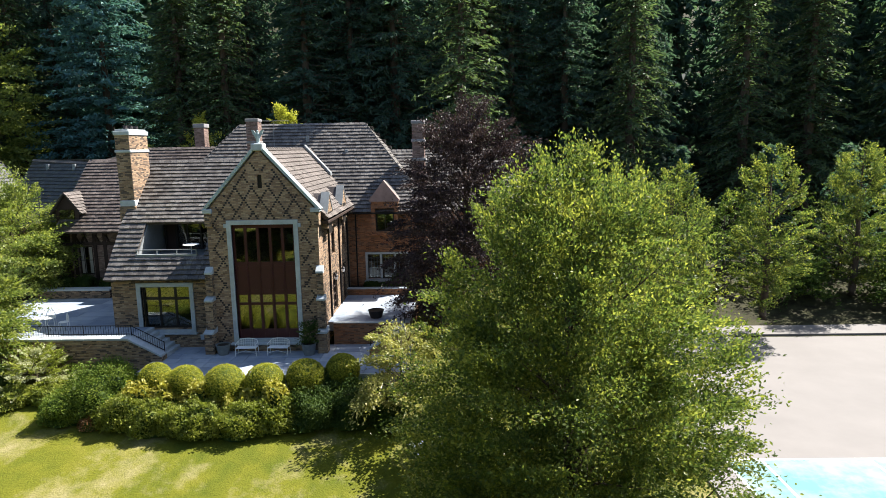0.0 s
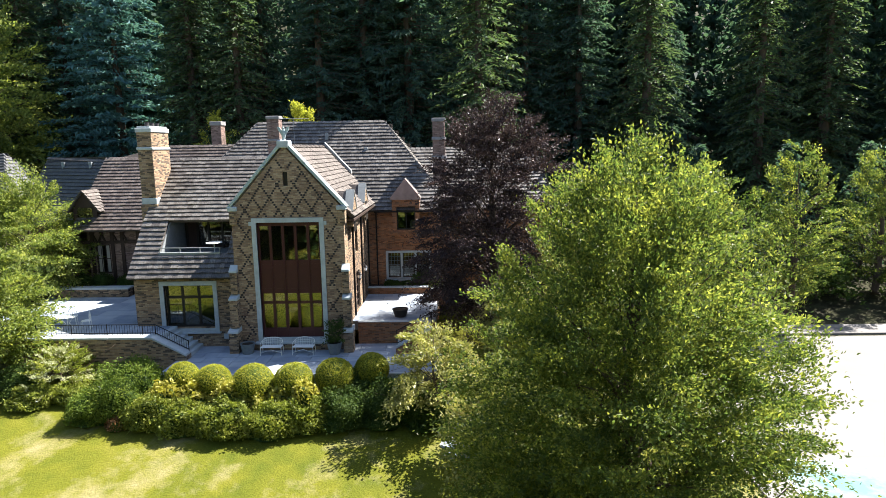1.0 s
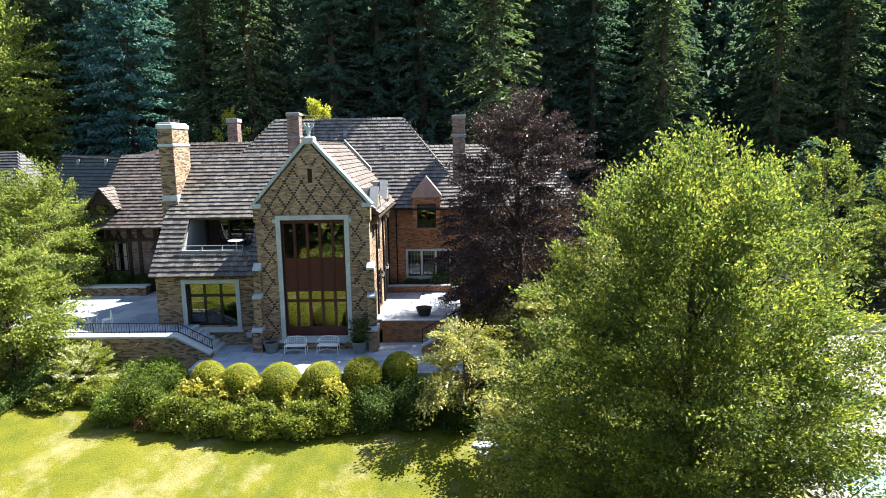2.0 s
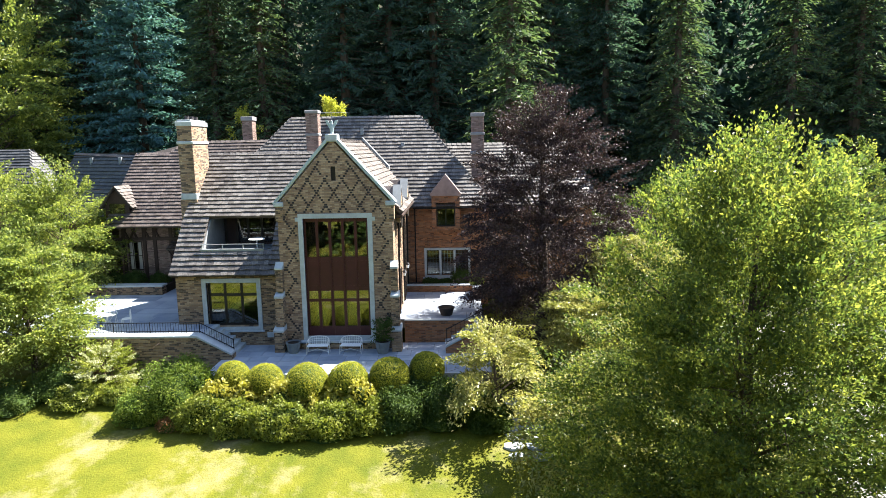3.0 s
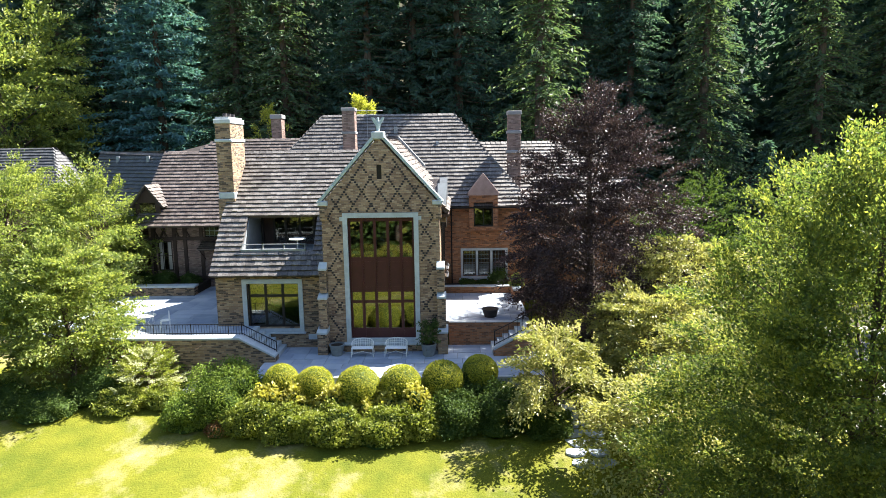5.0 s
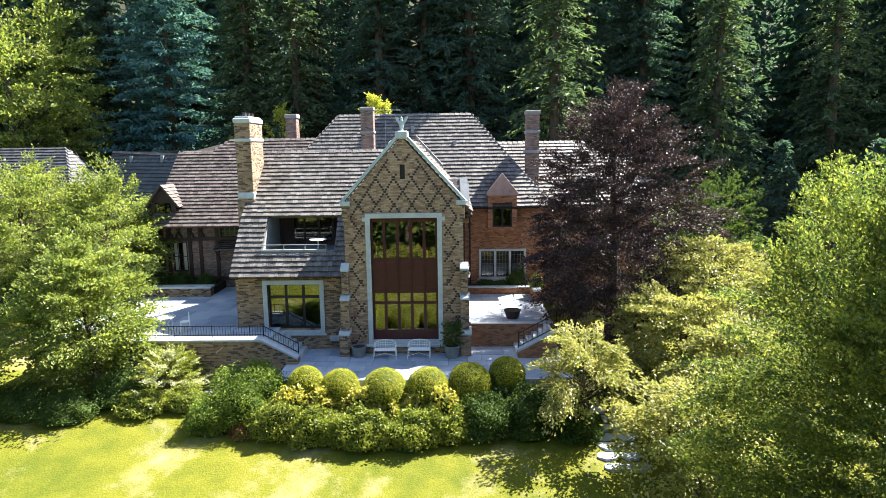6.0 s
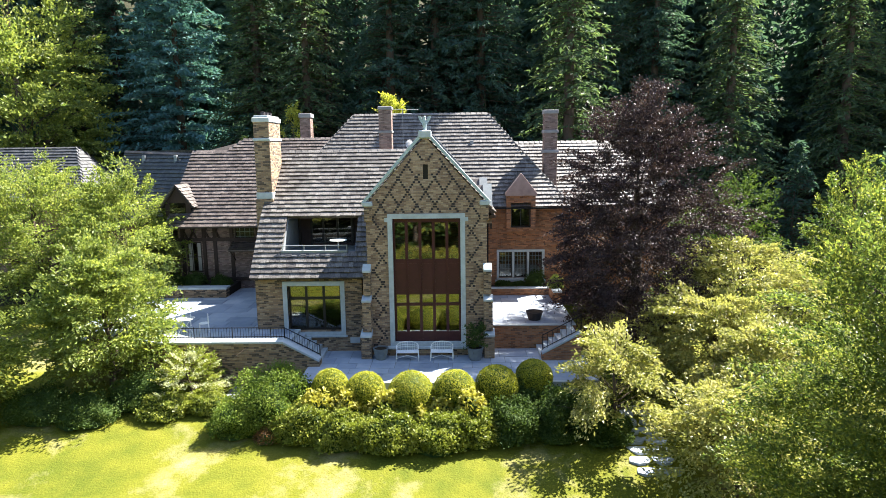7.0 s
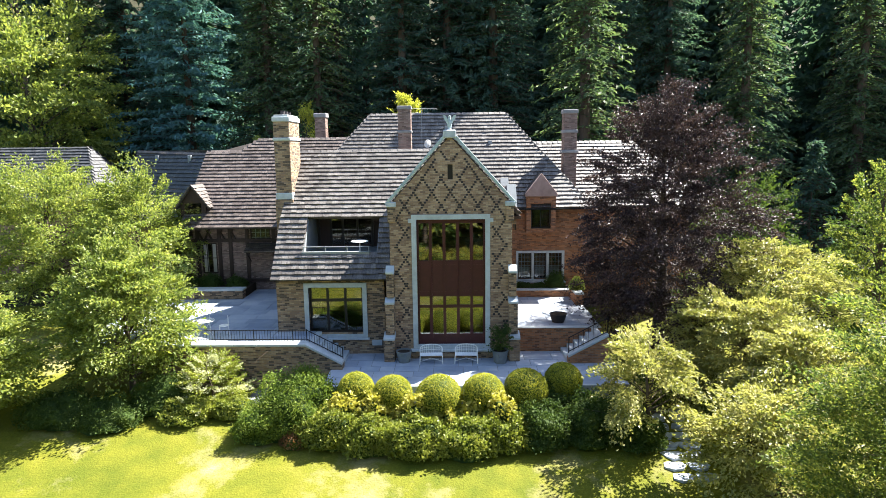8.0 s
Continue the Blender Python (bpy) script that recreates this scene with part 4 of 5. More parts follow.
def conifer(name, label, mat, seed, height, rad, gap, droop, twig, group="", step=0.42, aspect=0.42):
    """Whorls of drooping boughs set with flat needle sprays on a straight trunk."""
    rng = np.random.default_rng(seed)
    t = thing(name, label, "conifer", (0, 0, 0), group)
    bm = bmesh.new()
    tube(bm, [(0, 0, -1.0), (0, 0, height * 0.3), (0, 0, height * 0.7), (0, 0, height)], [height * 0.014, height * 0.011, height * 0.005, 0.02], 8)
    C, D, S = [], [], []
    z = height * 0.06
    while z < height * 0.985:
        hf = z / height
        for k in range(rng.integers(6, 9)):
            L = rad * (1 - hf) ** 0.8 * rng.uniform(0.6, 1.12) + 0.25
            a = rng.uniform(0, math.tau)
            n = max(3, int(L / step))
            s = np.linspace(0.12, 1, n)
            dx = np.array([math.cos(a), math.sin(a), 0])
            side = np.array([-math.sin(a), math.cos(a), 0])
            zz = z + 0.10 * L * s - droop * L * s ** 1.7 + rng.normal() * 0.2
            p = dx * (s * L)[:, None] + np.array([0, 0, 1.0]) * zz[:, None]
            if L > 1.2 and step < 0.5:
                tube(bm, [p[0], p[n // 2], p[-1]], [0.05, 0.03, 0.008], 3)
            for sg in (-1, 1):
                w = (1 - 0.6 * s)[:, None] * twig
                q = p + side * sg * w * rng.uniform(0.3, 0.8, (n, 1)) + rng.normal(size=(n, 3)) * 0.09
                C.append(q), D.append(np.repeat((dx * 0.7 + side * sg * 0.8 - np.array([0, 0, droop * 1.2]))[None], n, 0))
                S.append(np.full(n, twig))
            C.append(p + rng.normal(size=(n, 3)) * 0.08), D.append(np.repeat((dx - np.array([0, 0, droop]))[None], n, 0)), S.append(np.full(n, twig * 0.9))
        z += gap * rng.uniform(0.7, 1.3) * (1 - 0.4 * hf)
    part("trunk", bm, bark, t)
    C, D, S = np.concatenate(C), np.concatenate(D), np.concatenate(S)
    v, f = leaf_arrays(rng, C, S * 1.15, D, 0.65, aspect)
    fast_mesh("crown", v, f, mat, t)
    return t


def forest():
    rng = random.Random(77)
    protos = [conifer("fir_tree", "tall dark green fir at the wood's edge", needle_dark, 200 + i, h, r, 0.62, dr, 0.46, "forest conifers", 0.31, 0.34) for i, (h, r, dr) in enumerate(((34, 4.6, 0.30), (38, 5.6, 0.18), (30, 4.2, 0.45), (36, 6.2, 0.34)))]
    backs = [conifer("fir_tree", "dark green fir deep in the wood", needle_dark, 230 + i, h, r, 1.25, dr, 1.2, "forest conifers", 0.82, 0.44) for i, (h, r, dr) in enumerate(((35, 5.2, 0.30), (38, 5.8, 0.24), (31, 5.0, 0.42)))]
    cedar = conifer("cedar_tree", "tall mid-green cedar with drooping sprays", needle_light, 210, 33, 4.3, 0.62, 0.45, 0.46, "forest conifers", 0.36, 0.36)
    spruce = conifer("blue_spruce", "blue-green spruce with layered boughs behind the house", needle_blue, 220, 36, 8.8, 0.60, 0.16, 0.56, "", 0.30, 0.38)
    spruce.matrix_basis = pose(-26.0, 34.0, ground_height(0, 34.0))
    spots = []
    for row, (y, dx) in enumerate(((37, 6.2), (43, 6.4), (51, 6.8), (61, 6.8), (74, 6.4))):
        x = -54 - row * 6 + rng.uniform(0, 4)
        while x < 64 + row * 7:
            spots.append((x + rng.uniform(-2.6, 2.6), y + rng.uniform(-2.8, 2.8)))
            x += dx
    used = set()
    for i, (x, y) in enumerate(spots):
        if (x + 26.5) ** 2 + (y - 35.5) ** 2 < 45 or (y < 56 and abs(x + 37.5 - 1.4 * (y - 29.5)) < 7):
            continue
        if 28 < x < 42 and abs((x - 27) * 0.49 - (y - 30.5) * 0.66) < 2.4:
            continue
        front = y < 41 and -42 < x < 52
        k = rng.randrange(4) if front else 4 + rng.randrange(3)
        src = (protos + backs)[k]
        m = pose(x, y, ground_height(x, y), 0, 0, rng.uniform(0, 360))
        if k not in used:
            used.add(k)
            src.matrix_basis = m
        else:
            c = copy_thing(src, m)
            s = rng.uniform(0.75, 1.25)
            c.scale = (s * rng.uniform(0.85, 1.2), s, s * rng.uniform(0.95, 1.1))
    for x, y, turn, tall in ((-4.6, 31.5, 130, 1.0), (-0.4, 33.5, 20, 1.3), (4.0, 33.0, 250, 1.3)):
        near = copy_thing(protos[0], pose(x, y, ground_height(x, y), 0, 0, turn))
        near.scale = (1.32, 1.32, tall)
    for j, (x, y) in enumerate(((27.0, 30.5), (13.0, 33.5), (-12.5, 31.0), (-17.5, 32.0), (-37.0, 36.0), (2.5, 39.0), (21.0, 39.5), (-5.5, 41.0), (10.6, 22.0), (38.5, 32.0), (46.0, 34.0), (55.0, 34.0))):
        m = pose(x, y, ground_height(x, y), 0, 0, 77 * j)
        if j == 0:
            cedar.matrix_basis = m @ Matrix.Diagonal((1.35, 1.35, 0.95, 1))
        else:
            copy_thing(cedar, m)


forest()
# yards behind the camera, seen in the panes
far = tree("park_tree", "broad green tree at the far side of the lawn", (1, -47, -3.2), leaf_dark, 140, 6.0, 0.3, 24.0, egg(0.4), 3600, 0.85, 1.5, 0.5, 0.4, 2.5, 16, 0.25, 0.7, 70, group="trees beyond the lawn")
for i, x in enumerate((-66, -55, -44, -34, -24, -16, -8, 9, 17, 26, 35, 45, 56, 68)):
    copy_thing(far, pose(x, -47 - (i * 37) % 7, ground_height(x, -50) - 0.2, 0, 0, i * 70))
    copy_thing(far, pose(x + 4.6, -43.5 - (i * 23) % 3, ground_height(x, -44) - 0.8, 0, 0, i * 115))

# trees west of the house
fresh = dict(up=0.55, lump=0.28)
tree("rowan_tree", "fresh green feathery tree by the west wing", (-19.0, 8.2, 0.0), leaf_fresh, 110, 3.3, 1.0, 8.9, egg(0.5), 36000, 0.17, 0.55, 0.5, 0.16, 1.4, 40, 0.24, 0.8, 160)
tree("rowan_tree", "fresh green feathery tree beyond the terrace", (-26.0, 10.5, 0.2), leaf_fresh, 111, 4.4, 1.0, 9.2, egg(0.5), 36000, 0.19, 0.66, 0.5, 0.2, 1.4, 40, 0.24, 0.8, 160)
tree("dogwood_tree", "layered green tree before the west terrace", (-14.7, -2.0, G), leaf_fresh, 112, 2.75, 0.8, 7.3, egg(0.4), 38000, 0.155, 0.52, 0.5, 0.14, 0.9, 50, 0.28, 0.80, 160, (-8, 60))
tree("dogwood_tree", "layered green tree at the lawn's west edge", (-20.8, -4.4, -1.5), leaf_fresh, 113, 3.2, 0.7, 6.0, egg(0.4), 34000, 0.155, 0.52, 0.5, 0.14, 0.9, 50, 0.28, 0.80, 160, (-8, 55))
tree("viburnum_shrub", "shrub with creamy white blossom by the wall", (-10.7, -2.9, G), leaf_hedge, 114, 1.75, 0.1, 2.1, dome, 16000, 0.095, 0.17, 0.5, 0.05, 0.3, 14, 0.2, 0.8, 60, (0, 60), "shrub", second=(leaf_white, 0.36))
tree("maple_tree", "tall yellow-green maple at the wood's edge", (-38.0, 28.0, 1.0), leaf_fresh, 115, 7.6, 2.0, 26.0, egg(0.45), 44000, 0.36, 1.15, 0.5, 0.4, 3.0, 40, 0.26, 0.82, 150)

# columnar trees by the court
tree("column_tree", "upright green tree beside the court", (28.2, 4.8, 0.0), leaf_big, 120, 2.2, 0.6, 10.0, column, 17000, 0.15, 0.36, 0.5, 0.2, 0.8, 20, 0.15, 0.8, 100, (20, 80), group="upright trees by the court")
tree("column_tree", "upright green tree beside the court", (37.0, 10.6, 0.0), leaf_big, 121, 2.3, 0.6, 10.0, column, 17000, 0.15, 0.36, 0.5, 0.2, 0.8, 20, 0.15, 0.8, 100, (20, 80), group="upright trees by the court")
tree("column_tree", "upright green tree beside the court", (22.0, 3.0, 0.0), leaf_big, 122, 2.1, 0.6, 9.0, column, 16000, 0.15, 0.36, 0.5, 0.2, 0.8, 20, 0.15, 0.8, 100, (20, 80), group="upright trees by the court")

# golden maples east of the patio
for i, (x, y, r, h) in enumerate(((7.6, -5.9, 1.95, 4.2), (10.7, -9.9, 2.3, 4.2), (12.8, -2.6, 3.1, 4.6), (15.2, 0.2, 3.4, 6.6), (13.4, -6.4, 2.8, 4.6))):
    tree("golden_maple", "low spreading golden-green maple", on_lawn(x, y), leaf_maple, 130 + i, r, 1.1, h, dome, int((2300 if r < 2 else 3100) * r * r), 0.15, 0.44, 0.55, 0.10, 0.6, 30, 0.42, 0.88, 170, (-14, 28), group="golden maples by the patio")


def ball(at, r, seed, leaf, name="box_ball", label="clipped round box ball beside the patio", n=9000, size=0.06, squash=0.95, rough=0.03, group="clipped box balls"):
    rng = np.random.default_rng(seed)
    t = thing(name, label, "shrub", (0, 0, 0), group)
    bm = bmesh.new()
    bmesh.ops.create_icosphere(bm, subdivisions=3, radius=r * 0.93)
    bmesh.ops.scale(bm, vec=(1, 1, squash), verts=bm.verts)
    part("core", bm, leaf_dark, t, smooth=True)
    bm = bmesh.new()
    tube(bm, [(0, 0, -r * 1.6), (0.02, 0, -r * 0.5)], [0.07, 0.05], 6)
    part("stem", bm, bark, t)
    d = unit(rng.normal(size=(n, 3)))
    fn = lumpy(rng, n)
    p = d * (r * (1 + rough * fn(d) + 0.02 * rng.normal(size=n)))[:, None] * np.array([1, 1, squash])
    v, f = leaf_arrays(rng, p, size, None, 0.7, 0.62, d)
    fast_mesh("foliage", v, f, leaf, t)
    t.matrix_basis = Matrix.Translation(at)


for i, (x, y, z, r) in enumerate(((-3.95, -4.6, -0.15, 0.76), (-2.4, -5.0, -0.18, 0.80), (-0.5, -5.25, -0.20, 0.92), (1.3, -5.1, -0.16, 0.86), (3.05, -4.7, -0.10, 0.88), (4.65, -4.2, 0.05, 0.78))):
    ball((x, y, z), r, 300 + i, leaf_box)


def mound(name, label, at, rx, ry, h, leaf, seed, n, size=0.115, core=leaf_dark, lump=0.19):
    """A shrub: an uneven leafy mound over a dark inner mass."""
    rng = np.random.default_rng(seed)
    t = thing(name, label, "shrub", (0, 0, 0))
    f1 = lumpy(rng, n, 9)
    ax, ph, fr = unit(rng.normal(size=(10, 3))), rng.uniform(0, 6.28, 10), rng.uniform(6, 13, 10)
    fn = lambda d: f1(d) + 1.1 * np.sin(d @ ax.T * fr + ph).mean(1) * 1.8
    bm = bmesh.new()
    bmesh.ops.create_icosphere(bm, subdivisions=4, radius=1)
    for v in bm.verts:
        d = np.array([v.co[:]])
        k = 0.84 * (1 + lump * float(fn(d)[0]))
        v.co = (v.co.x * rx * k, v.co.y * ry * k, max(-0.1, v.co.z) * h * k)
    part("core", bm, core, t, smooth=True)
    d = unit(rng.normal(size=(n, 3)))
    d[:, 2] = np.abs(d[:, 2])
    k = (1 + lump * fn(d) + 0.07 * rng.normal(size=n))[:, None]
    p = d * k * np.array([rx, ry, h])
    v, f = leaf_arrays(rng, p, size, d * 0.3, 0.5, 0.58, d * 0.5 + np.array([0, 0, 0.5]))
    fast_mesh("foliage", v, f, leaf, t)
    t.matrix_basis = Matrix.Translation(at)
    return t


mound("laurel_shrub", "large dark green rounded shrub at the bed's end", on_lawn(-6.2, -4.5), 1.8, 1.6, 2.1, leaf_laurel, 401, 12000, 0.095)
mound("laurel_shrub", "dark green shrub at the bed's corner", on_lawn(-7.5, -5.4), 1.3, 1.1, 1.2, leaf_laurel, 402, 7000, 0.095)
for i, (x, y, rx, ry, h) in enumerate(((-4.9, -5.9, 1.2, 0.9, 1.3), (-3.2, -6.3, 1.3, 0.9, 1.15), (-1.3, -6.5, 1.35, 0.9, 1.15), (0.6, -6.4, 1.35, 0.95, 1.25), (2.0, -6.1, 1.1, 0.95, 1.25))):
    mound("azalea_shrub", "bushy mid-green shrub along the lawn edge", on_lawn(x, y), rx, ry, h, leaf_hedge, 410 + i, 6500)
for i, (x, y, rx, ry, h) in enumerate(((3.5, -5.7, 1.3, 1.2, 1.35), (5.2, -5.4, 1.4, 1.3, 1.4), (6.6, -5.2, 1.2, 1.2, 1.2), (4.0, -4.6, 1.3, 0.9, 1.4), (7.3, -6.0, 0.95, 1.0, 0.95))):
    mound("dark_shrub", "dark green shrub in the shaded end of the bed", on_lawn(x, y), rx, ry, h, leaf_dark, 420 + i, 6000)
for i, x in enumerate((-4.4, -3.0, -1.5, -0.3, 0.9, 2.0)):
    mound("golden_shrub", "yellow-leaved shrub among the box balls", on_lawn(x, -5.75 - 0.1 * (i % 2)), 0.8, 0.5, 1.5 + 0.1 * (i % 3), leaf_yellow, 430 + i, 900, 0.20)
mound("rust_shrub", "small rust-brown shrub at the bed edge", on_lawn(-6.2, -6.2), 0.55, 0.4, 0.5, leaf_rust, 440, 900, 0.08)

for i, x in enumerate((-9, -6.5, -4, -1.8, 0.8, 3)):
    mound("golden_shrub", "sunlit golden shrub at the far side of the lawn", on_lawn(x, -37.6 - (i % 3) * 0.7), 1.5, 1.2, 1.9 + 0.3 * (i % 2), leaf_yellow, 470 + i, 1500, 0.2)

# ---- court ----
court = tagged(one_box("court", court_pale, None, 18.5, 60.0, -34.0, 4.2, LAWN - 0.4, LAWN + 0.02, "", 0), "pale sunlit concrete court", "court", kind="structure")
tagged(one_box("court_path", court_pale, None, 17.0, 60.0, 4.45, 6.4, LAWN - 0.3, LAWN + 0.12, "", 0.02), "pale concrete path along the court", "path", kind="structure")
tagged(one_box("court_surface", court_teal, None, 19.6, 30.0, -33.0, -10.4, LAWN, LAWN + 0.026, "", 0), "teal painted playing surface", "court", kind="structure")
build_terraces()


# ---- details of the house ----
def east_gable(yc, w, zb, zt):
    """A gabled brick wall dormer on the hall's east flank."""
    bm = bmesh.new()
    x0 = GX - 0.05
    prism(bm, [(x0, yc - w, zb), (x0, yc + w, zb), (x0, yc + w, zt - 1.0), (x0, yc, zt), (x0, yc - w, zt - 1.0)], (0.35, 0, 0))
    d = part("dormer", bm, brick_tan_y, house, "gabled brick wall dormer")
    for s in (-1, 1):
        bm = bmesh.new()
        prism(bm, [(x0 - 0.06, yc + s * (w + 0.06), zt - 1.04), (x0 - 0.06, yc, zt + 0.02), (x0 - 0.06, yc, zt + 0.12), (x0 - 0.06, yc + s * (w + 0.06), zt - 0.94)], (0.44, 0, 0))
        part("coping_stone", bm, lead, d)
        roof_a, roof_b = (GX + 0.15, yc, zt - 0.05), (GX - (zt - SH) / PIT, yc, zt - 0.05)
        bm = bmesh.new()
        prism(bm, [roof_a, (GX + 0.15, yc + s * (w + 0.1), zt - 1.15), (GX - 0.1, yc + s * (w + 0.1), zt - 1.15), roof_b], (0, 0, 0.09))
        part("dormer_roof", bm, shingle_brown, d)
    one_box("casement", bronze, d, x0 + 0.30, x0 + 0.37, yc - 0.45, yc + 0.45, zt - 2.1, zt - 0.95)


east_gable(1.75, 0.72, 6.0, 7.80)
east_gable(6.1, 0.72, 6.0, 7.90)
one_box("eave_board", dark_wood, house, 3.0, 3.34, 0.5, 8.7, SH - 0.50 * PIT - 0.16, SH - 0.50 * PIT - 0.02)
# raised verge on the hall roof
for z0 in (0,):
    bm = bmesh.new()
    a, b = Vector((0.10, 9.6, AP + 0.05)), Vector((1.75, 9.6, AP - 1.65 * PIT + 0.05))
    prism(bm, [a, b, b + Vector((0, 0, 0.20)), a + Vector((0, 0, 0.20))], (0, 0.45, 0))
    part("verge", bm, lead, house, "raised lead-clad verge strip")


def casement(parent, axis, at, u0, u1, z0, z1, nx, nz, frame_mat, pane_mat, out=-1, bar=0.025, fw=0.07, lead_bars=True):
    """A frame with panes; axis x faces -y, axis y faces +x."""
    win = part("window", bmesh.new(), frame_mat, parent)
    bm = bmesh.new()

    def put(a, b, c, d, n0, n1):
        nonlocal bm
        lo, hi = sorted((at + n0 * -out, at + n1 * -out))
        if axis == "x":
            box(bm, a, b, lo, hi, c, d)
        else:
            box(bm, lo, hi, a, b, c, d)
    put(u0, u0 + fw, z0, z1, 0.08, 0.18), put(u1 - fw, u1, z0, z1, 0.08, 0.18)
    put(u0 + fw, u1 - fw, z0, z0 + fw, 0.081, 0.179), put(u0 + fw, u1 - fw, z1 - fw, z1, 0.081, 0.179)
    part("frame", bm, frame_mat, win)
    bars = [(u0 + (u1 - u0) * i / nx - bar / 2, u0 + (u1 - u0) * i / nx + bar / 2, z0 + fw, z1 - fw, 0.09, 0.14) for i in range(1, nx)]
    bars += [(u0 + fw, u1 - fw, z0 + (z1 - z0) * j / nz - bar / 2, z0 + (z1 - z0) * j / nz + bar / 2, 0.092, 0.138) for j in range(1, nz)]
    for q in bars:
        bm = bmesh.new()
        put(*q)
        part("glazing_bar", bm, frame_mat if not lead_bars else lead, win)
    bm = bmesh.new()
    put(u0 + fw, u1 - fw, z0 + fw, z1 - fw, 0.146, 0.152)
    part("pane", bm, pane_mat, win)
    return win


# rear wall: three-light stone mullioned window, and the dormer over it
ms = part("window", surround(3.95, 6.92, 1.50, 3.40, 0.14, 8.93, 9.2), stone, house, "three-light leaded window in stone mullions")
for x in (4.98, 5.90):
    one_box("mullion", stone, ms, x - 0.07, x + 0.07, 8.94, 9.2, 1.64, 3.26)
for a, b in ((4.10, 4.90), (5.06, 5.82), (5.98, 6.77)):
    casement(house, "x", 8.97, a, b, 1.63, 3.26, 4, 6, bronze, glass_old, -1, 0.016, 0.05)
    one_box("curtain", curtain, house, a + 0.05, b - 0.05, 9.5, 9.52, 1.7, 2.3, "", 0)
one_box("sill", stone, house, 3.85, 7.02, 8.84, 8.998, 1.38, 1.498)
casement(house, "x", 8.46, 4.78, 5.98, 4.85, 6.35, 2, 1, bronze, glass, -1, 0.06, 0.08, False)
bm = bmesh.new()
box(bm, 4.5, 4.779, 8.36, 9.0, 4.85, 6.35), box(bm, 5.981, 6.26, 8.36, 9.0, 4.85, 6.35)
box(bm, 4.5, 6.26, 8.36, 10.3, 6.351, 6.78), box(bm, 4.5, 6.26, 8.36, 9.0, 4.62, 4.849)
dm = part("dormer", bm, brick_red_x, house, "brick dormer with a pointed stone pediment")
bm = bmesh.new()
prism(bm, [(4.42, 8.28, 6.782), (6.34, 8.28, 6.782), (6.34, 8.28, 6.95), (5.38, 8.28, 8.16), (4.42, 8.28, 6.95)], (0, 0.3, 0))
part("pediment", bevelled(bm, 0.015), plain("weathered_sandstone", (0.36, 0.26, 0.23), 0.9, 0, 0.3, 3.0, 0.4), dm)
for s in (-1, 1):
    bm = bmesh.new()
    prism(bm, [(5.38, 8.58, 8.08), (5.38 + s * 0.96, 8.58, 6.86), (5.38 + s * 0.96, 9.2, 6.86), (5.38, 10.2, 8.08)], (0, 0, 0.08))
    part("dormer_roof", bm, shingle, dm)
one_box("downpipe", black_iron, house, 3.35, 3.43, 8.90, 8.98, TERR, 6.0)
one_box("gutter", black_iron, house, GX + 0.45, 8.4, 8.32, 8.44, 5.98, 6.08)

# east flank joinery
for a, b in ((3.2, 4.5), (6.6, 7.5)):
    casement(house, "y", GX, a, b, 0.85, 3.1, 2, 5, dark_wood, glass_old, 1, 0.03, 0.09, False)
for a, b in ((3.3, 4.2), (6.6, 7.5)):
    casement(house, "y", GX, a, b, 4.2, 5.8, 2, 4, dark_wood, glass_old, 1, 0.03, 0.07, False)
for y in (2.4, 5.4, 8.2):
    one_box("downpipe", black_iron, house, GX + 0.01, GX + 0.10, y - 0.05, y + 0.05, TERR, 6.1)


def lantern(at):
    t = thing("wall_lantern", "black iron wall lantern on the brick wall", "lamp", (0, 0, 0), "wall lanterns")
    bm = bmesh.new()
    tube(bm, [(0, 0, 0), (0.18, 0, 0.08), (0.28, 0, 0.0)], [0.015, 0.015, 0.012], 5)
    part("bracket", bm, black_iron, t)
    bm = bmesh.new()
    lathe(bm, [(0.05, -0.42), (0.11, -0.12), (0.13, -0.10), (0.02, 0.02)], 6, (0.28, 0, 0))
    part("lamp_case", bm, black_iron, t)
    bm = bmesh.new()
    lathe(bm, [(0.056, -0.38), (0.112, -0.14)], 6, (0.28, 0, 0))
    part("lamp_glass", bm, white_paint, t)
    t.matrix_basis = Matrix.Translation(at)


lantern((GX + 0.002, 2.75, 3.2))
lantern((GX + 0.002, 5.0, 3.2))

# half-timbering and openings of the west wing
for x in (-17.3, -16.3, -14.9, -14.2, -13.1, -11.4, -10.4, -9.5):
    bm = bmesh.new()
    box(bm, x - 0.11, x + 0.11, 10.22, 10.298, 1.3, 6.0)
    part("timber", bm, dark_wood, house)
for z in (1.45, 4.05, 5.1, 5.95):
    bm = bmesh.new()
    box(bm, -17.5, -9.2, 10.20, 10.296, z - 0.10, z + 0.10)
    part("timber", bm, dark_wood, house)
for i, x in enumerate((-16.2, -15.6, -14.8, -14.1)):
    for s in (-1, 1):
        bm = bmesh.new()
        prism(bm, [(x - s * 0.26, 10.21, 4.15), (x - s * 0.26 + s * 0.12, 10.21, 4.15), (x + s * 0.26, 10.21, 5.0), (x + s * 0.26 - s * 0.12, 10.21, 5.0)], (0, 0.085, 0))
        part("brace", bm, dark_wood, house)
casement(house, "x", 10.26, -16.1, -15.1, 1.9, 3.9, 3, 2, dark_wood, glass_old, -1, 0.05, 0.09, False)
for a in (-15.99, -15.46):
    one_box("curtain", curtain, house, a, a + 0.27, 10.36, 10.42, 1.95, 3.85, "pale curtain behind the casement", 0)
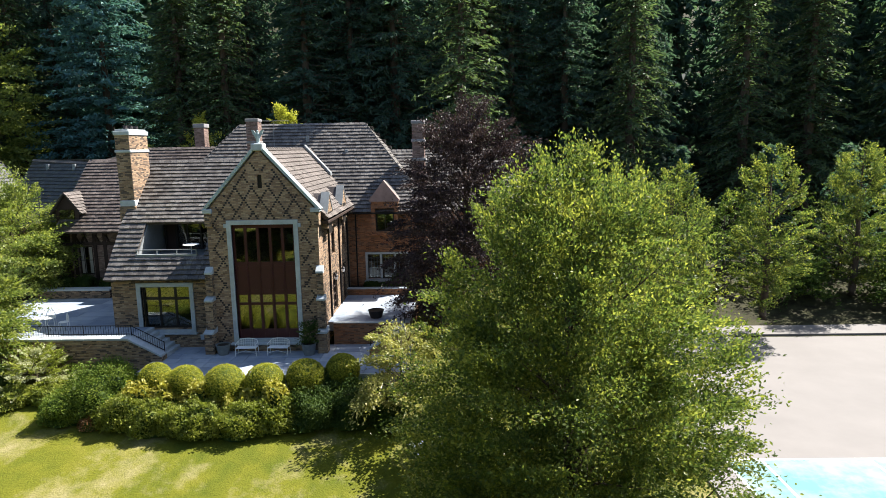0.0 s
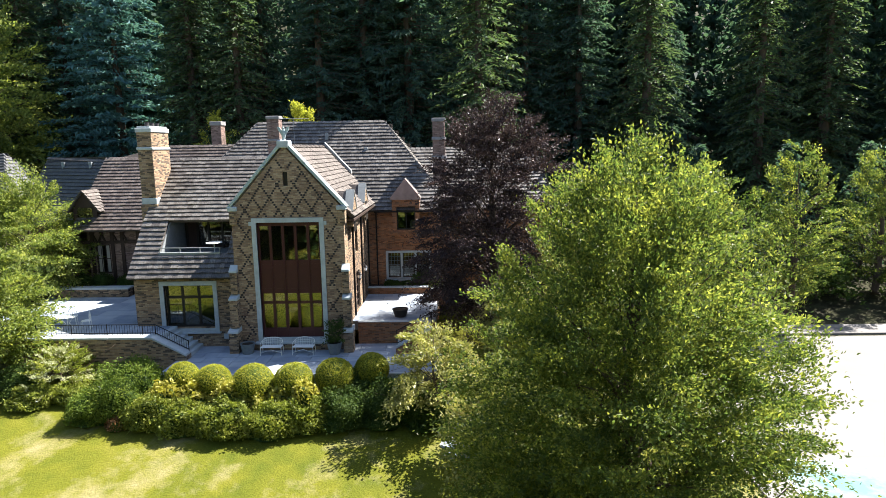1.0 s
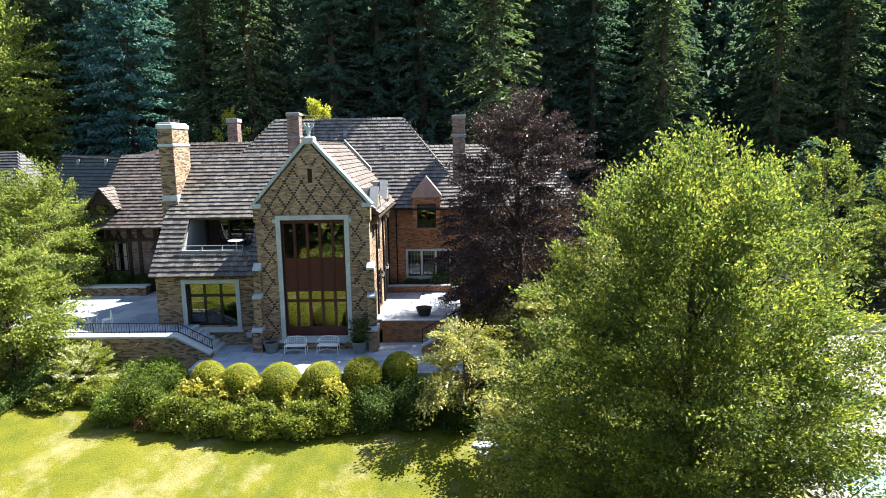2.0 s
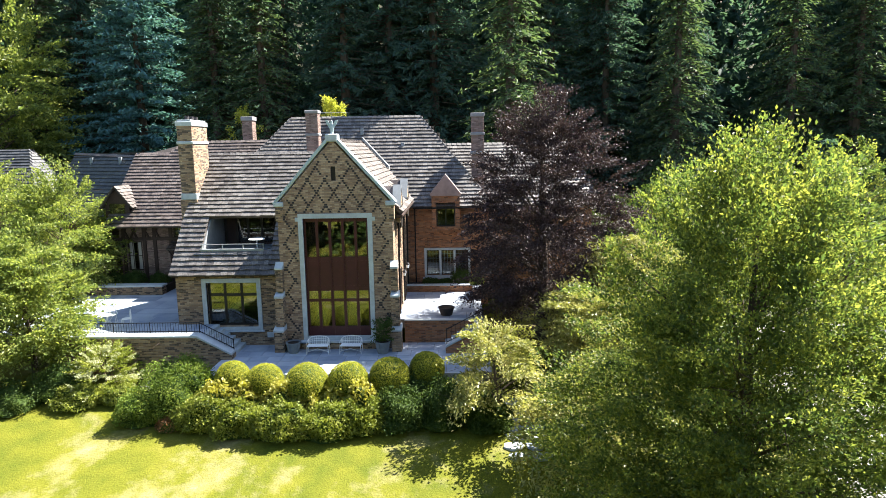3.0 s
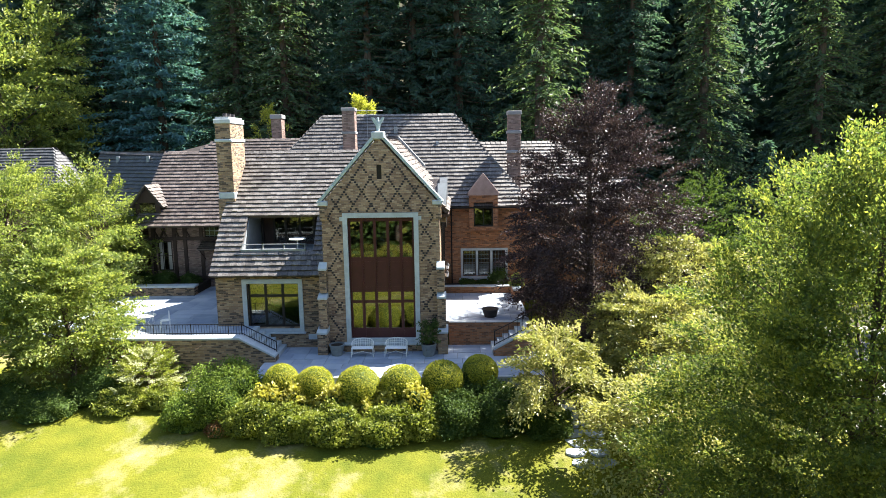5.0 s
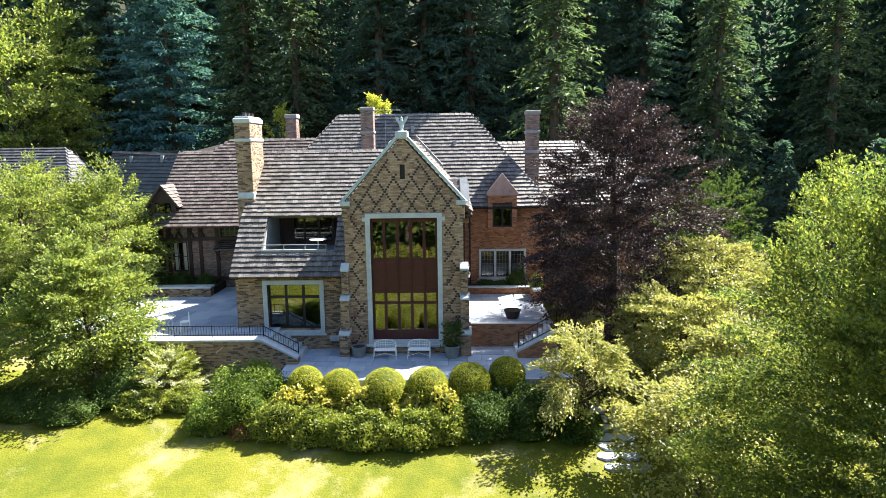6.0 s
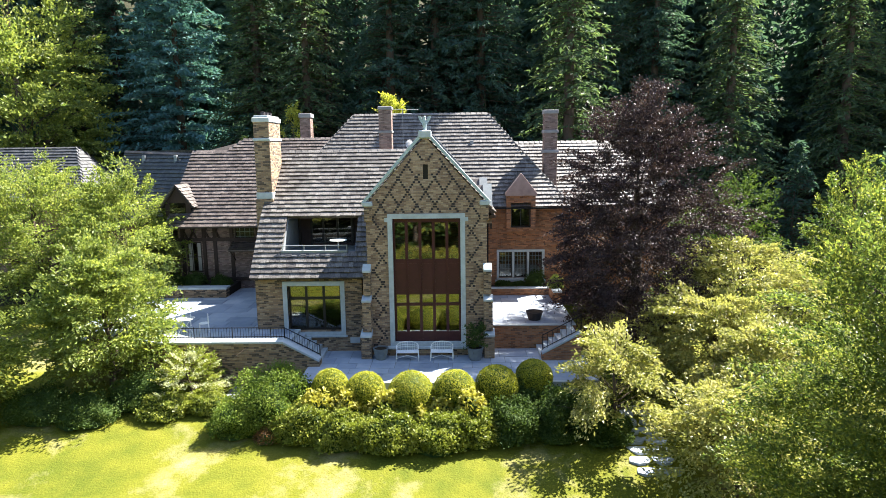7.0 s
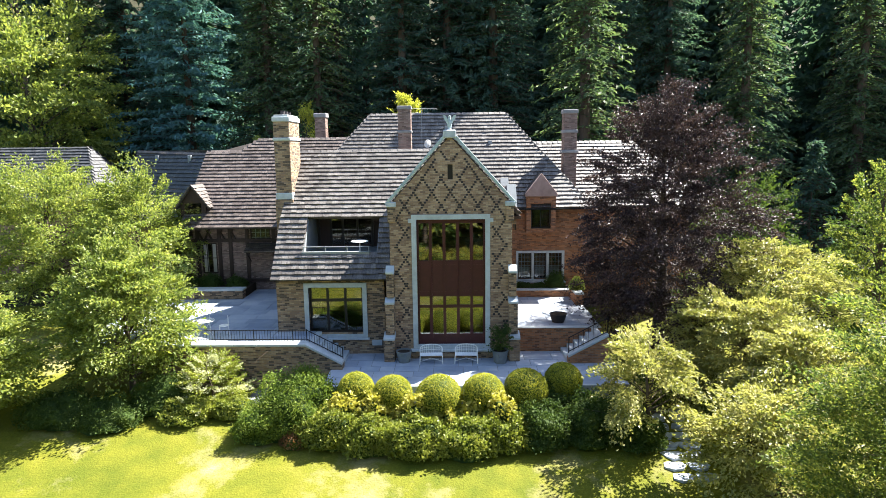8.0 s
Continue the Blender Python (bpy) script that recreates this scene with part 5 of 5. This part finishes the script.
casement(house, "x", 10.26, -12.9, -11.6, 3.9, 5.5, 4, 5, dark_wood, glass_old, -1, 0.03, 0.07)
# wing dormer
bm = bmesh.new()
prism(bm, [(-16.9, 9.5, 5.7), (-15.3, 9.5, 5.7), (-15.3, 9.5, 6.55), (-16.1, 9.5, 7.5), (-16.9, 9.5, 6.55)], (0, 1.2, 0))
wd = part("dormer", bm, dark_wood, house, "small gabled dormer with leaded casement")
bm = bmesh.new()
box(bm, -16.6, -15.6, 9.45, 9.499, 5.8, 6.5)
part("pane", bm, glass_old, wd)
roof_slope("dormer_roof", house, [(-15.05, 9.3, 6.22), (-15.05, 9.9, 6.22), (-16.1, 11.2, 7.62), (-16.1, 9.3, 7.62)], shingle_brown, 61, 0.25, thick=0.06)
roof_slope("dormer_roof", house, [(-17.15, 9.9, 6.22), (-17.15, 9.3, 6.22), (-16.1, 9.3, 7.62), (-16.1, 11.2, 7.62)], shingle_brown, 62, 0.25, thick=0.06)
ridge_cap((-16.5, WR, WZ), (-14.3, WR, WZ), shingle_brown)
ridge_cap((-13.2, 14.18, 10.45), (-5.0, 14.18, 10.45), shingle_brown)
ridge_cap((-23.0, 17.0, 9.75), (-16.3, 13.3, 9.5), shingle_brown)
ridge_cap((4.0, 14.0, 10.0), (14.0, 14.0, 10.0))
for x, y in ((-21.0, 15.3), (-18.0, 13.7)):
    one_box("roof_vent", lead, house, x, x + 0.22, y, y + 0.22, 8.9, 9.45)
for x, y, z in ((2.4, 11.6, 9.6), (-8.0, 12.6, 8.8), (-0.4, 12.2, 10.6)):
    one_box("roof_vent", lead, house, x, x + 0.22, y, y + 0.25, z + 0.1, z + 0.55)

# outbuilding to the west
shed = thing("outbuilding", "brick outbuilding under a hipped blue-grey roof, shade put into its colour", "house", (-32, 19, 0))
wall("wall", brick_gry_x, shed, "x", 15.4, 0.35, -40, -25.6, -0.3, 6.4)
wall("wall", brick_gry_y, shed, "y", -25.6, -0.35, 15.755, 22.0, -0.3, 6.4)
roof_slope("roof", shed, [(-41, 15.0, 6.3), (-25.2, 15.0, 6.3), (-27.6, 18.6, 10.15), (-41, 18.6, 10.15)], shade_shingle, 63)
roof_slope("roof", shed, [(-25.2, 15.0, 6.3), (-25.2, 22.4, 6.3), (-27.6, 18.6, 10.15)], shade_shingle, 64)
roof_slope("roof", shed, [(-25.2, 22.4, 6.3), (-41, 22.4, 6.3), (-41, 18.6, 10.15), (-27.6, 18.6, 10.15)], shade_shingle, 65, 0.6)

# ---- finial, dish and aerial ----
def finial():
    bm = bmesh.new()
    lathe(bm, [(0.16, 0.0), (0.12, 0.12), (0.16, 0.30), (0.19, 0.55), (0.13, 0.78), (0.09, 0.88), (0.10, 0.98), (0.03, 1.08)], 12)
    for s in (-1, 1):
        prism(bm, [(s * 0.12, -0.05, 0.35), (s * 0.40, -0.03, 0.78), (s * 0.50, -0.02, 1.08), (s * 0.30, -0.03, 1.05), (s * 0.10, -0.05, 0.72)], (0, 0.10, 0))
    me = part("statue", bm, copper_green, None)
    me.matrix_basis = Matrix.Translation((0, 0.2, AP + 0.28)) @ Matrix.Scale(0.62, 4)
    tagged(me, "weathered stone winged finial on the gable apex", "statue")


finial()


def dish():
    t = thing("satellite_dish", "pale satellite dish on a short mast on the roof", "dish", (0, 0, 0))
    bm = bmesh.new()
    prof = [(0.02, 0.0), (0.2, 0.03), (0.36, 0.10), (0.42, 0.14)]
    rings = [[bm.verts.new((r * math.cos(k * math.tau / 16), -z, r * math.sin(k * math.tau / 16))) for k in range(16)] for r, z in prof]
    for a, b in zip(rings, rings[1:]):
        for k in range(16):
            bm.faces.new((a[k], a[(k + 1) % 16], b[(k + 1) % 16], b[k]))
    bmesh.ops.solidify(bm, geom=bm.faces[:], thickness=0.012)
    part("reflector", bm, white_paint, t)
    bm = bmesh.new()
    tube(bm, [(0, 0.02, 0), (0, 0.08, -0.3), (0, 0.08, -0.9)], [0.025] * 3, 6)
    part("mast", bm, lead, t)
    bm = bmesh.new()
    tube(bm, [(0, -0.02, -0.38), (0, -0.45, -0.1)], [0.012, 0.02], 5)
    part("feed_arm", bm, lead, t)
    t.matrix_basis = pose(-1.45, 9.4, 10.0, 10, 0, 35) @ Matrix.Scale(0.6, 4)
    t = thing("roof_aerial", "thin metal television aerial by the chimney", "aerial", (0, 0, 0))
    bm = bmesh.new()
    tube(bm, [(0, 0, 0), (0, 0, 2.9)], [0.02, 0.016], 5)
    part("mast", bm, lead, t)
    for z, w in ((2.85, 1.0), (2.6, 0.6)):
        bm = bmesh.new()
        tube(bm, [(-w, 0, z), (w, 0, z)], [0.012, 0.012], 4)
        part("rod", bm, lead, t)
    t.matrix_basis = pose(-1.75, 9.2, 9.2, 0, 0, 20)


dish()

# ---- railings ----
def railing(label, pts, h, at_posts, gap=0.13):
    """An iron railing along pts: rails, posts and balusters."""
    t = thing("iron_railing", label, "railing", pts[0])
    P = [Vector(p) for p in pts]
    for dz in (h, 0.08):
        bm = bmesh.new()
        tube(bm, [p + Vector((0, 0, dz)) for p in P], [0.022] * len(P), 6)
        part("rail", bm, black_iron, t)
    for i, (a, b) in enumerate(zip(P, P[1:])):
        L = (b - a).length
        n = max(1, int(L / gap))
        for k in range(n + 1):
            p = a.lerp(b, k / n)
            post = k % at_posts == 0 or k == n
            bm = bmesh.new()
            r = 0.024 if post else 0.010
            tube(bm, [p, p + Vector((0, 0, h + (0.04 if post else 0)))], [r, r], 5)
            part("post" if post else "baluster", bm, black_iron, t)


railing("black iron railing along the west terrace coping", [(-12.9, -1.15, 0.90), (-6.75, -1.15, 0.90), (-5.1, -1.15, 0.02)], 0.52, 14)
railing("black iron handrail beside the east steps", [(5.5, -0.76, 0.10), (7.3, -0.76, 1.05)], 0.75, 8, 0.25)

# ---- loose things ----
def bench():
    """White wire garden settee with a curved back."""
    t = thing("garden_bench", "white wire-mesh garden settee on the patio", "bench", (0, 0, 0), "garden settees by the hall window")
    w, d, sh, bh = 0.52, 0.44, 0.42, 0.82
    for x, y in ((-w, -d / 2), (w, -d / 2), (-w, d / 2), (w, d / 2)):
        bm = bmesh.new()
        tube(bm, [(x * 1.04, y * 1.1, 0), (x, y, sh)], [0.018, 0.018], 6)
        part("leg", bm, white_metal, t)
    bm = bmesh.new()
    for y in np.linspace(-d / 2, d / 2, 11):
        tube(bm, [(-w, y, sh), (w, y, sh)], [0.012, 0.012], 4)
    for x in np.linspace(-w, w, 15):
        tube(bm, [(x, -d / 2, sh + 0.004), (x, d / 2, sh + 0.004)], [0.010, 0.010], 4)
    box(bm, -w, w, -d / 2, d / 2, sh - 0.02, sh - 0.012)
    part("seat", bm, white_metal, t)
    arc = [(w * 1.02 * math.cos(a), d / 2 + 0.06 * math.sin(a), sh + 0.05 + (bh - sh - 0.05) * math.sin(a) ** 0.45) for a in np.linspace(0, math.pi, 15)]
    bm = bmesh.new()
    tube(bm, arc, [0.02] * 15, 6)
    part("back_frame", bm, white_metal, t)
    bm = bmesh.new()
    for p in arc[1:-1]:
        tube(bm, [(p[0], d / 2, sh), p], [0.009, 0.009], 4)
    for q in (0.35, 0.65):
        tube(bm, [(p[0], p[1], sh + (p[2] - sh) * q) for p in arc[1:-1]], [0.009] * 13, 4)
    part("back_wires", bm, white_metal, t)
    for s in (-1, 1):
        bm = bmesh.new()
        tube(bm, [(s * w, d / 2, sh + 0.25), (s * w * 1.03, 0, sh + 0.22), (s * w, -d / 2, sh + 0.2), (s * w, -d / 2, sh)], [0.016] * 4, 6)
        part("arm", bm, white_metal, t)
    bm = bmesh.new()
    tube(bm, [(-w, -d / 2, 0.14), (0, -d / 2, 0.3), (w, -d / 2, 0.14)], [0.010] * 3, 4)
    part("stretcher", bm, white_metal, t)
    t.matrix_basis = pose(-0.98, -0.72, PATIO, 0, 0, 2)
    copy_thing(t, pose(0.68, -0.70, PATIO, 0, 0, -2))


bench()


def pot(at, r, h, plant, seed, label, mat=clay_grey):
    t = thing("plant_pot", label, "pot", (0, 0, 0))
    bm = bmesh.new()
    lathe(bm, [(r * 0.72, 0.0), (r * 0.9, h * 0.5), (r, h * 0.9), (r * 1.07, h * 0.92), (r * 1.07, h), (r * 0.92, h), (r * 0.9, h * 0.88)], 24)
    part("vessel", bm, mat, t)
    bm = bmesh.new()
    lathe(bm, [(r * 0.9, h * 0.86), (r * 0.89, h * 0.9)], 20)
    part("soil", bm, soil, t)
    t.matrix_basis = Matrix.Translation(at)
    if plant:
        rng = np.random.default_rng(seed)
        p = thing("potted_shrub", "dark leafy camellia in a grey pot", "shrub", (0, 0, 0))
        B = boughs(rng, 26, column, 0.5, 0.05, 1.35, 0.2, 0.7, 0.2, (10, 75))
        bm = bmesh.new()
        limbs(bm, rng, B[0], 0.2, 0.035, 1.2, 8)
        part("stem", bm, bark, p)
        v, f = bough_leaves(rng, *B, 90, 0.085, 0.5)
        fast_mesh("foliage", v, f, leaf_dark, p)
        p.matrix_basis = Matrix.Translation((at[0], at[1], at[2] + h * 0.88))


pot((2.28, -0.75, PATIO), 0.37, 0.62, True, 501, "grey terracotta pot holding a leafy shrub")
pot((-2.28, -0.55, PATIO), 0.36, 0.55, False, 502, "empty grey terracotta pot beside the buttress")
pot((5.45, 2.1, TERR), 0.42, 0.44, False, 503, "wide dark planter bowl on the sunny terrace", dark_header)


def patio_set(cx, cy, z, seed):
    t = thing("garden_table", "round white wire table on the west terrace", "table", (0, 0, 0))
    bm = bmesh.new()
    for r in (0.5, 0.3, 0.12):
        tube(bm, [(r * math.cos(a), r * math.sin(a), 0.715) for a in np.linspace(0, math.tau, 25)], [0.014] * 25, 5)
    for k in range(12):
        a = k * math.tau / 12
        tube(bm, [(0.1 * math.cos(a), 0.1 * math.sin(a), 0.712), (0.5 * math.cos(a), 0.5 * math.sin(a), 0.712)], [0.008] * 2, 4)
    part("tabletop", bm, white_metal, t)
    for k in range(3):
        a = k * math.tau / 3
        bm = bmesh.new()
        tube(bm, [(0.4 * math.cos(a), 0.4 * math.sin(a), 0), (0.1 * math.cos(a), 0.1 * math.sin(a), 0.35), (0.35 * math.cos(a), 0.35 * math.sin(a), 0.70)], [0.016] * 3, 5)
        part("leg", bm, white_metal, t)
    t.matrix_basis = Matrix.Translation((cx, cy, z))
    t = thing("garden_chair", "white wire chair with a hooped back", "chair", (0, 0, 0), "chairs on the west terrace")
    for x in (-0.2, 0.2):
        for y in (-0.2, 0.2):
            bm = bmesh.new()
            tube(bm, [(x * 1.1, y * 1.1, 0), (x, y, 0.44)], [0.014] * 2, 5)
            part("leg", bm, white_metal, t)
    bm = bmesh.new()
    lathe(bm, [(0.23, 0.43), (0.25, 0.445), (0.23, 0.46)], 16)
    part("seat", bm, white_metal, t)
    bm = bmesh.new()
    tube(bm, [(0.23 * math.cos(a), 0.2, 0.44 + 0.48 * math.sin(a)) for a in np.linspace(0, math.pi, 11)], [0.016] * 11, 5)
    for x in (-0.1, 0, 0.1):
        tube(bm, [(x, 0.2, 0.44), (x, 0.2, 0.86)], [0.009] * 2, 4)
    part("backrest", bm, white_metal, t)
    t.matrix_basis = pose(cx + 0.95, cy + 0.1, z, 0, 0, -70)
    copy_thing(t, pose(cx - 0.3, cy + 0.9, z, 0, 0, 20))


patio_set(-12.1, 0.2, TERR, 1)
t = thing("balcony_table", "small white round table on the balcony", "table", (-4.6, 1.9, 4.45))
bm = bmesh.new()
lathe(bm, [(0.42, 0.66), (0.44, 0.68), (0.42, 0.70)], 20, (-4.6, 1.9, 4.45))
part("tabletop", bm, white_metal, t)
bm = bmesh.new()
tube(bm, [(-4.6, 1.9, 4.45), (-4.6, 1.9, 5.12)], [0.04, 0.03], 8)
part("leg", bm, white_metal, t)

# court lines
def lines():
    for i, (a, b, c, d) in enumerate(((19.6, 30.0, -10.55, -10.45), (19.6, 30.0, -16.9, -16.8), (19.6, 19.7, -33, -10.56), (29.9, 30.0, -33, -10.56), (24.75, 24.85, -16.79, -10.56), (20.9, 21.0, -33, -10.56))):
        tagged(one_box("court_line", line_white, None, a, b, c, d, LAWN + 0.01, LAWN + 0.031, "", 0), "white painted line on the teal surface", "line", kind="structure")


lines()
# slim young trees and undergrowth at the wood's edge
tree("young_maple", "slim yellow-green young tree behind the ridge", (-3.2, 17.6, 0.5), leaf_gold, 150, 1.3, 4.0, 13.5, column, 9000, 0.2, 0.42, 0.5, 0.12, 3.0, 12, 0.3, rise=(10, 80))
tree("young_maple", "small yellow-green tree behind the chimneys", (-11.6, 22.0, 1.0), leaf_gold, 151, 1.7, 2.0, 12.2, column, 9000, 0.17, 0.42, 0.5, 0.12, 2.0, 12, 0.3, rise=(10, 80))
tree("young_maple", "small yellow-green tree behind the west wing", (-14.9, 19.5, 1.0), leaf_fresh, 152, 1.3, 2.0, 9.6, column, 5000, 0.15, 0.36, 0.5, 0.12, 2.0, 12, 0.3, rise=(10, 80))
for i, (x, y, r, h) in enumerate(((19.0, 14.0, 3.2, 6.5), (22.5, 18.0, 3.5, 7.5), (16.8, 8.0, 2.6, 5.0), (30.0, 15.0, 3.6, 6.0), (38.0, 14.0, 3.6, 6.0), (46, 13, 4, 6.0), (25.0, 10.5, 2.4, 3.2), (33.0, 10.5, 2.2, 2.6), (40.0, 9.0, 2.6, 3.0), (-34, 24, 4, 7.0), (8.0, 26, 4, 7.0), (0, 27, 4, 6.5))):
    tree("laurel_tree", "dark green evergreen shrub under the trees", (x, y, ground_height(x, y)), leaf_dark if i != 6 else leaf_hedge, 160 + i, r, 0.3, h, dome, int(1500 * r), 0.26, 0.55, 0.5, 0.1, 0.6, 10, 0.25, 0.8, 60, group="undergrowth at the wood's edge")

pine = conifer("young_fir", "mid-sized blue-green fir behind the court", needle_dark, 240, 9.5, 2.8, 0.45, 0.25, 0.4, "young firs behind the court")
pine.matrix_basis = pose(40, 17, ground_height(40, 17))
for i, (x, y) in enumerate(((46, 19), (35.5, 20), (52, 16), (29, 22))):
    copy_thing(pine, pose(x, y, ground_height(x, y), 0, 0, 60 * i))

# small fittings and planter shrubs
one_box("wall_vent", stone, house, -3.95, -3.45, 0.63, 0.688, 0.08, 0.36)
entry = part("door", (lambda bm: (box(bm, -11.15, -10.15, 10.20, 10.27, 0.82, 2.95), bm)[1])(bmesh.new()), dark_wood, house, "dark plank entrance door")
canopy = roof_slope("canopy", house, [(-13.0, 9.25, 3.45), (-10.0, 9.25, 3.45), (-10.0, 10.19, 3.85), (-13.0, 10.19, 3.85)], shingle_brown, 66, 0.25, label="small shingled canopy over the entrance", thick=0.06)
for x in (-12.9, -10.1):
    bm = bmesh.new()
    tube(bm, [(x, 10.19, 2.7), (x, 9.75, 3.05), (x, 9.32, 3.40)], [0.05, 0.045, 0.04], 5)
    part("bracket", bm, dark_wood, house)
one_box("handle", black_iron, entry, -10.32, -10.26, 10.14, 10.198, 1.75, 1.95, "", 0)
for i, (x, y, z, r, hh, lf) in enumerate(((6.3, 8.45, 1.15, 0.6, 1.0, leaf_dark), (4.4, 8.5, 1.15, 0.55, 0.35, leaf_dark), (5.3, 8.5, 1.15, 0.5, 0.3, leaf_dark), (-13.6, 9.2, 1.3, 0.7, 0.6, leaf_dark), (-15.2, 9.3, 1.3, 0.8, 0.7, leaf_dark), (-16.6, 9.2, 1.3, 0.7, 0.6, leaf_dark), (7.25, 6.6, 1.5, 0.45, 0.6, leaf_fresh))):
    mound("planter_shrub", "low leafy shrub growing in a brick planter", (x, y, z), r, r * 0.7, hh, lf, 480 + i, 1400, 0.09)
for i, (x, y, r, hh) in enumerate(((-12.6, -3.6, 1.3, 1.2), (-14.4, -4.6, 1.5, 0.9), (-16.6, -4.4, 1.6, 1.1), (-9.4, -4.1, 0.9, 0.7), (-11.2, -4.4, 1.1, 0.7))):
    mound("border_shrub", "low green shrub in the border below the terrace wall", on_lawn(x, y), r, r * 0.75, hh, leaf_hedge if i > 2 else leaf_dark, 490 + i, 3500, 0.10)
for i, (x, y, r, hh) in enumerate(((11.6, -11.9, 1.6, 1.6), (8.9, -11.9, 1.2, 0.9), (12.0, -5.0, 1.8, 1.8), (9.0, -3.0, 1.6, 1.8), (16.8, -6.0, 2.2, 2.6), (17.6, -2.0, 2.4, 3.2))):
    mound("border_shrub", "rounded green shrub among the maples", on_lawn(x, y), r, r * 0.85, hh, leaf_hedge, 520 + i, 4500, 0.11)
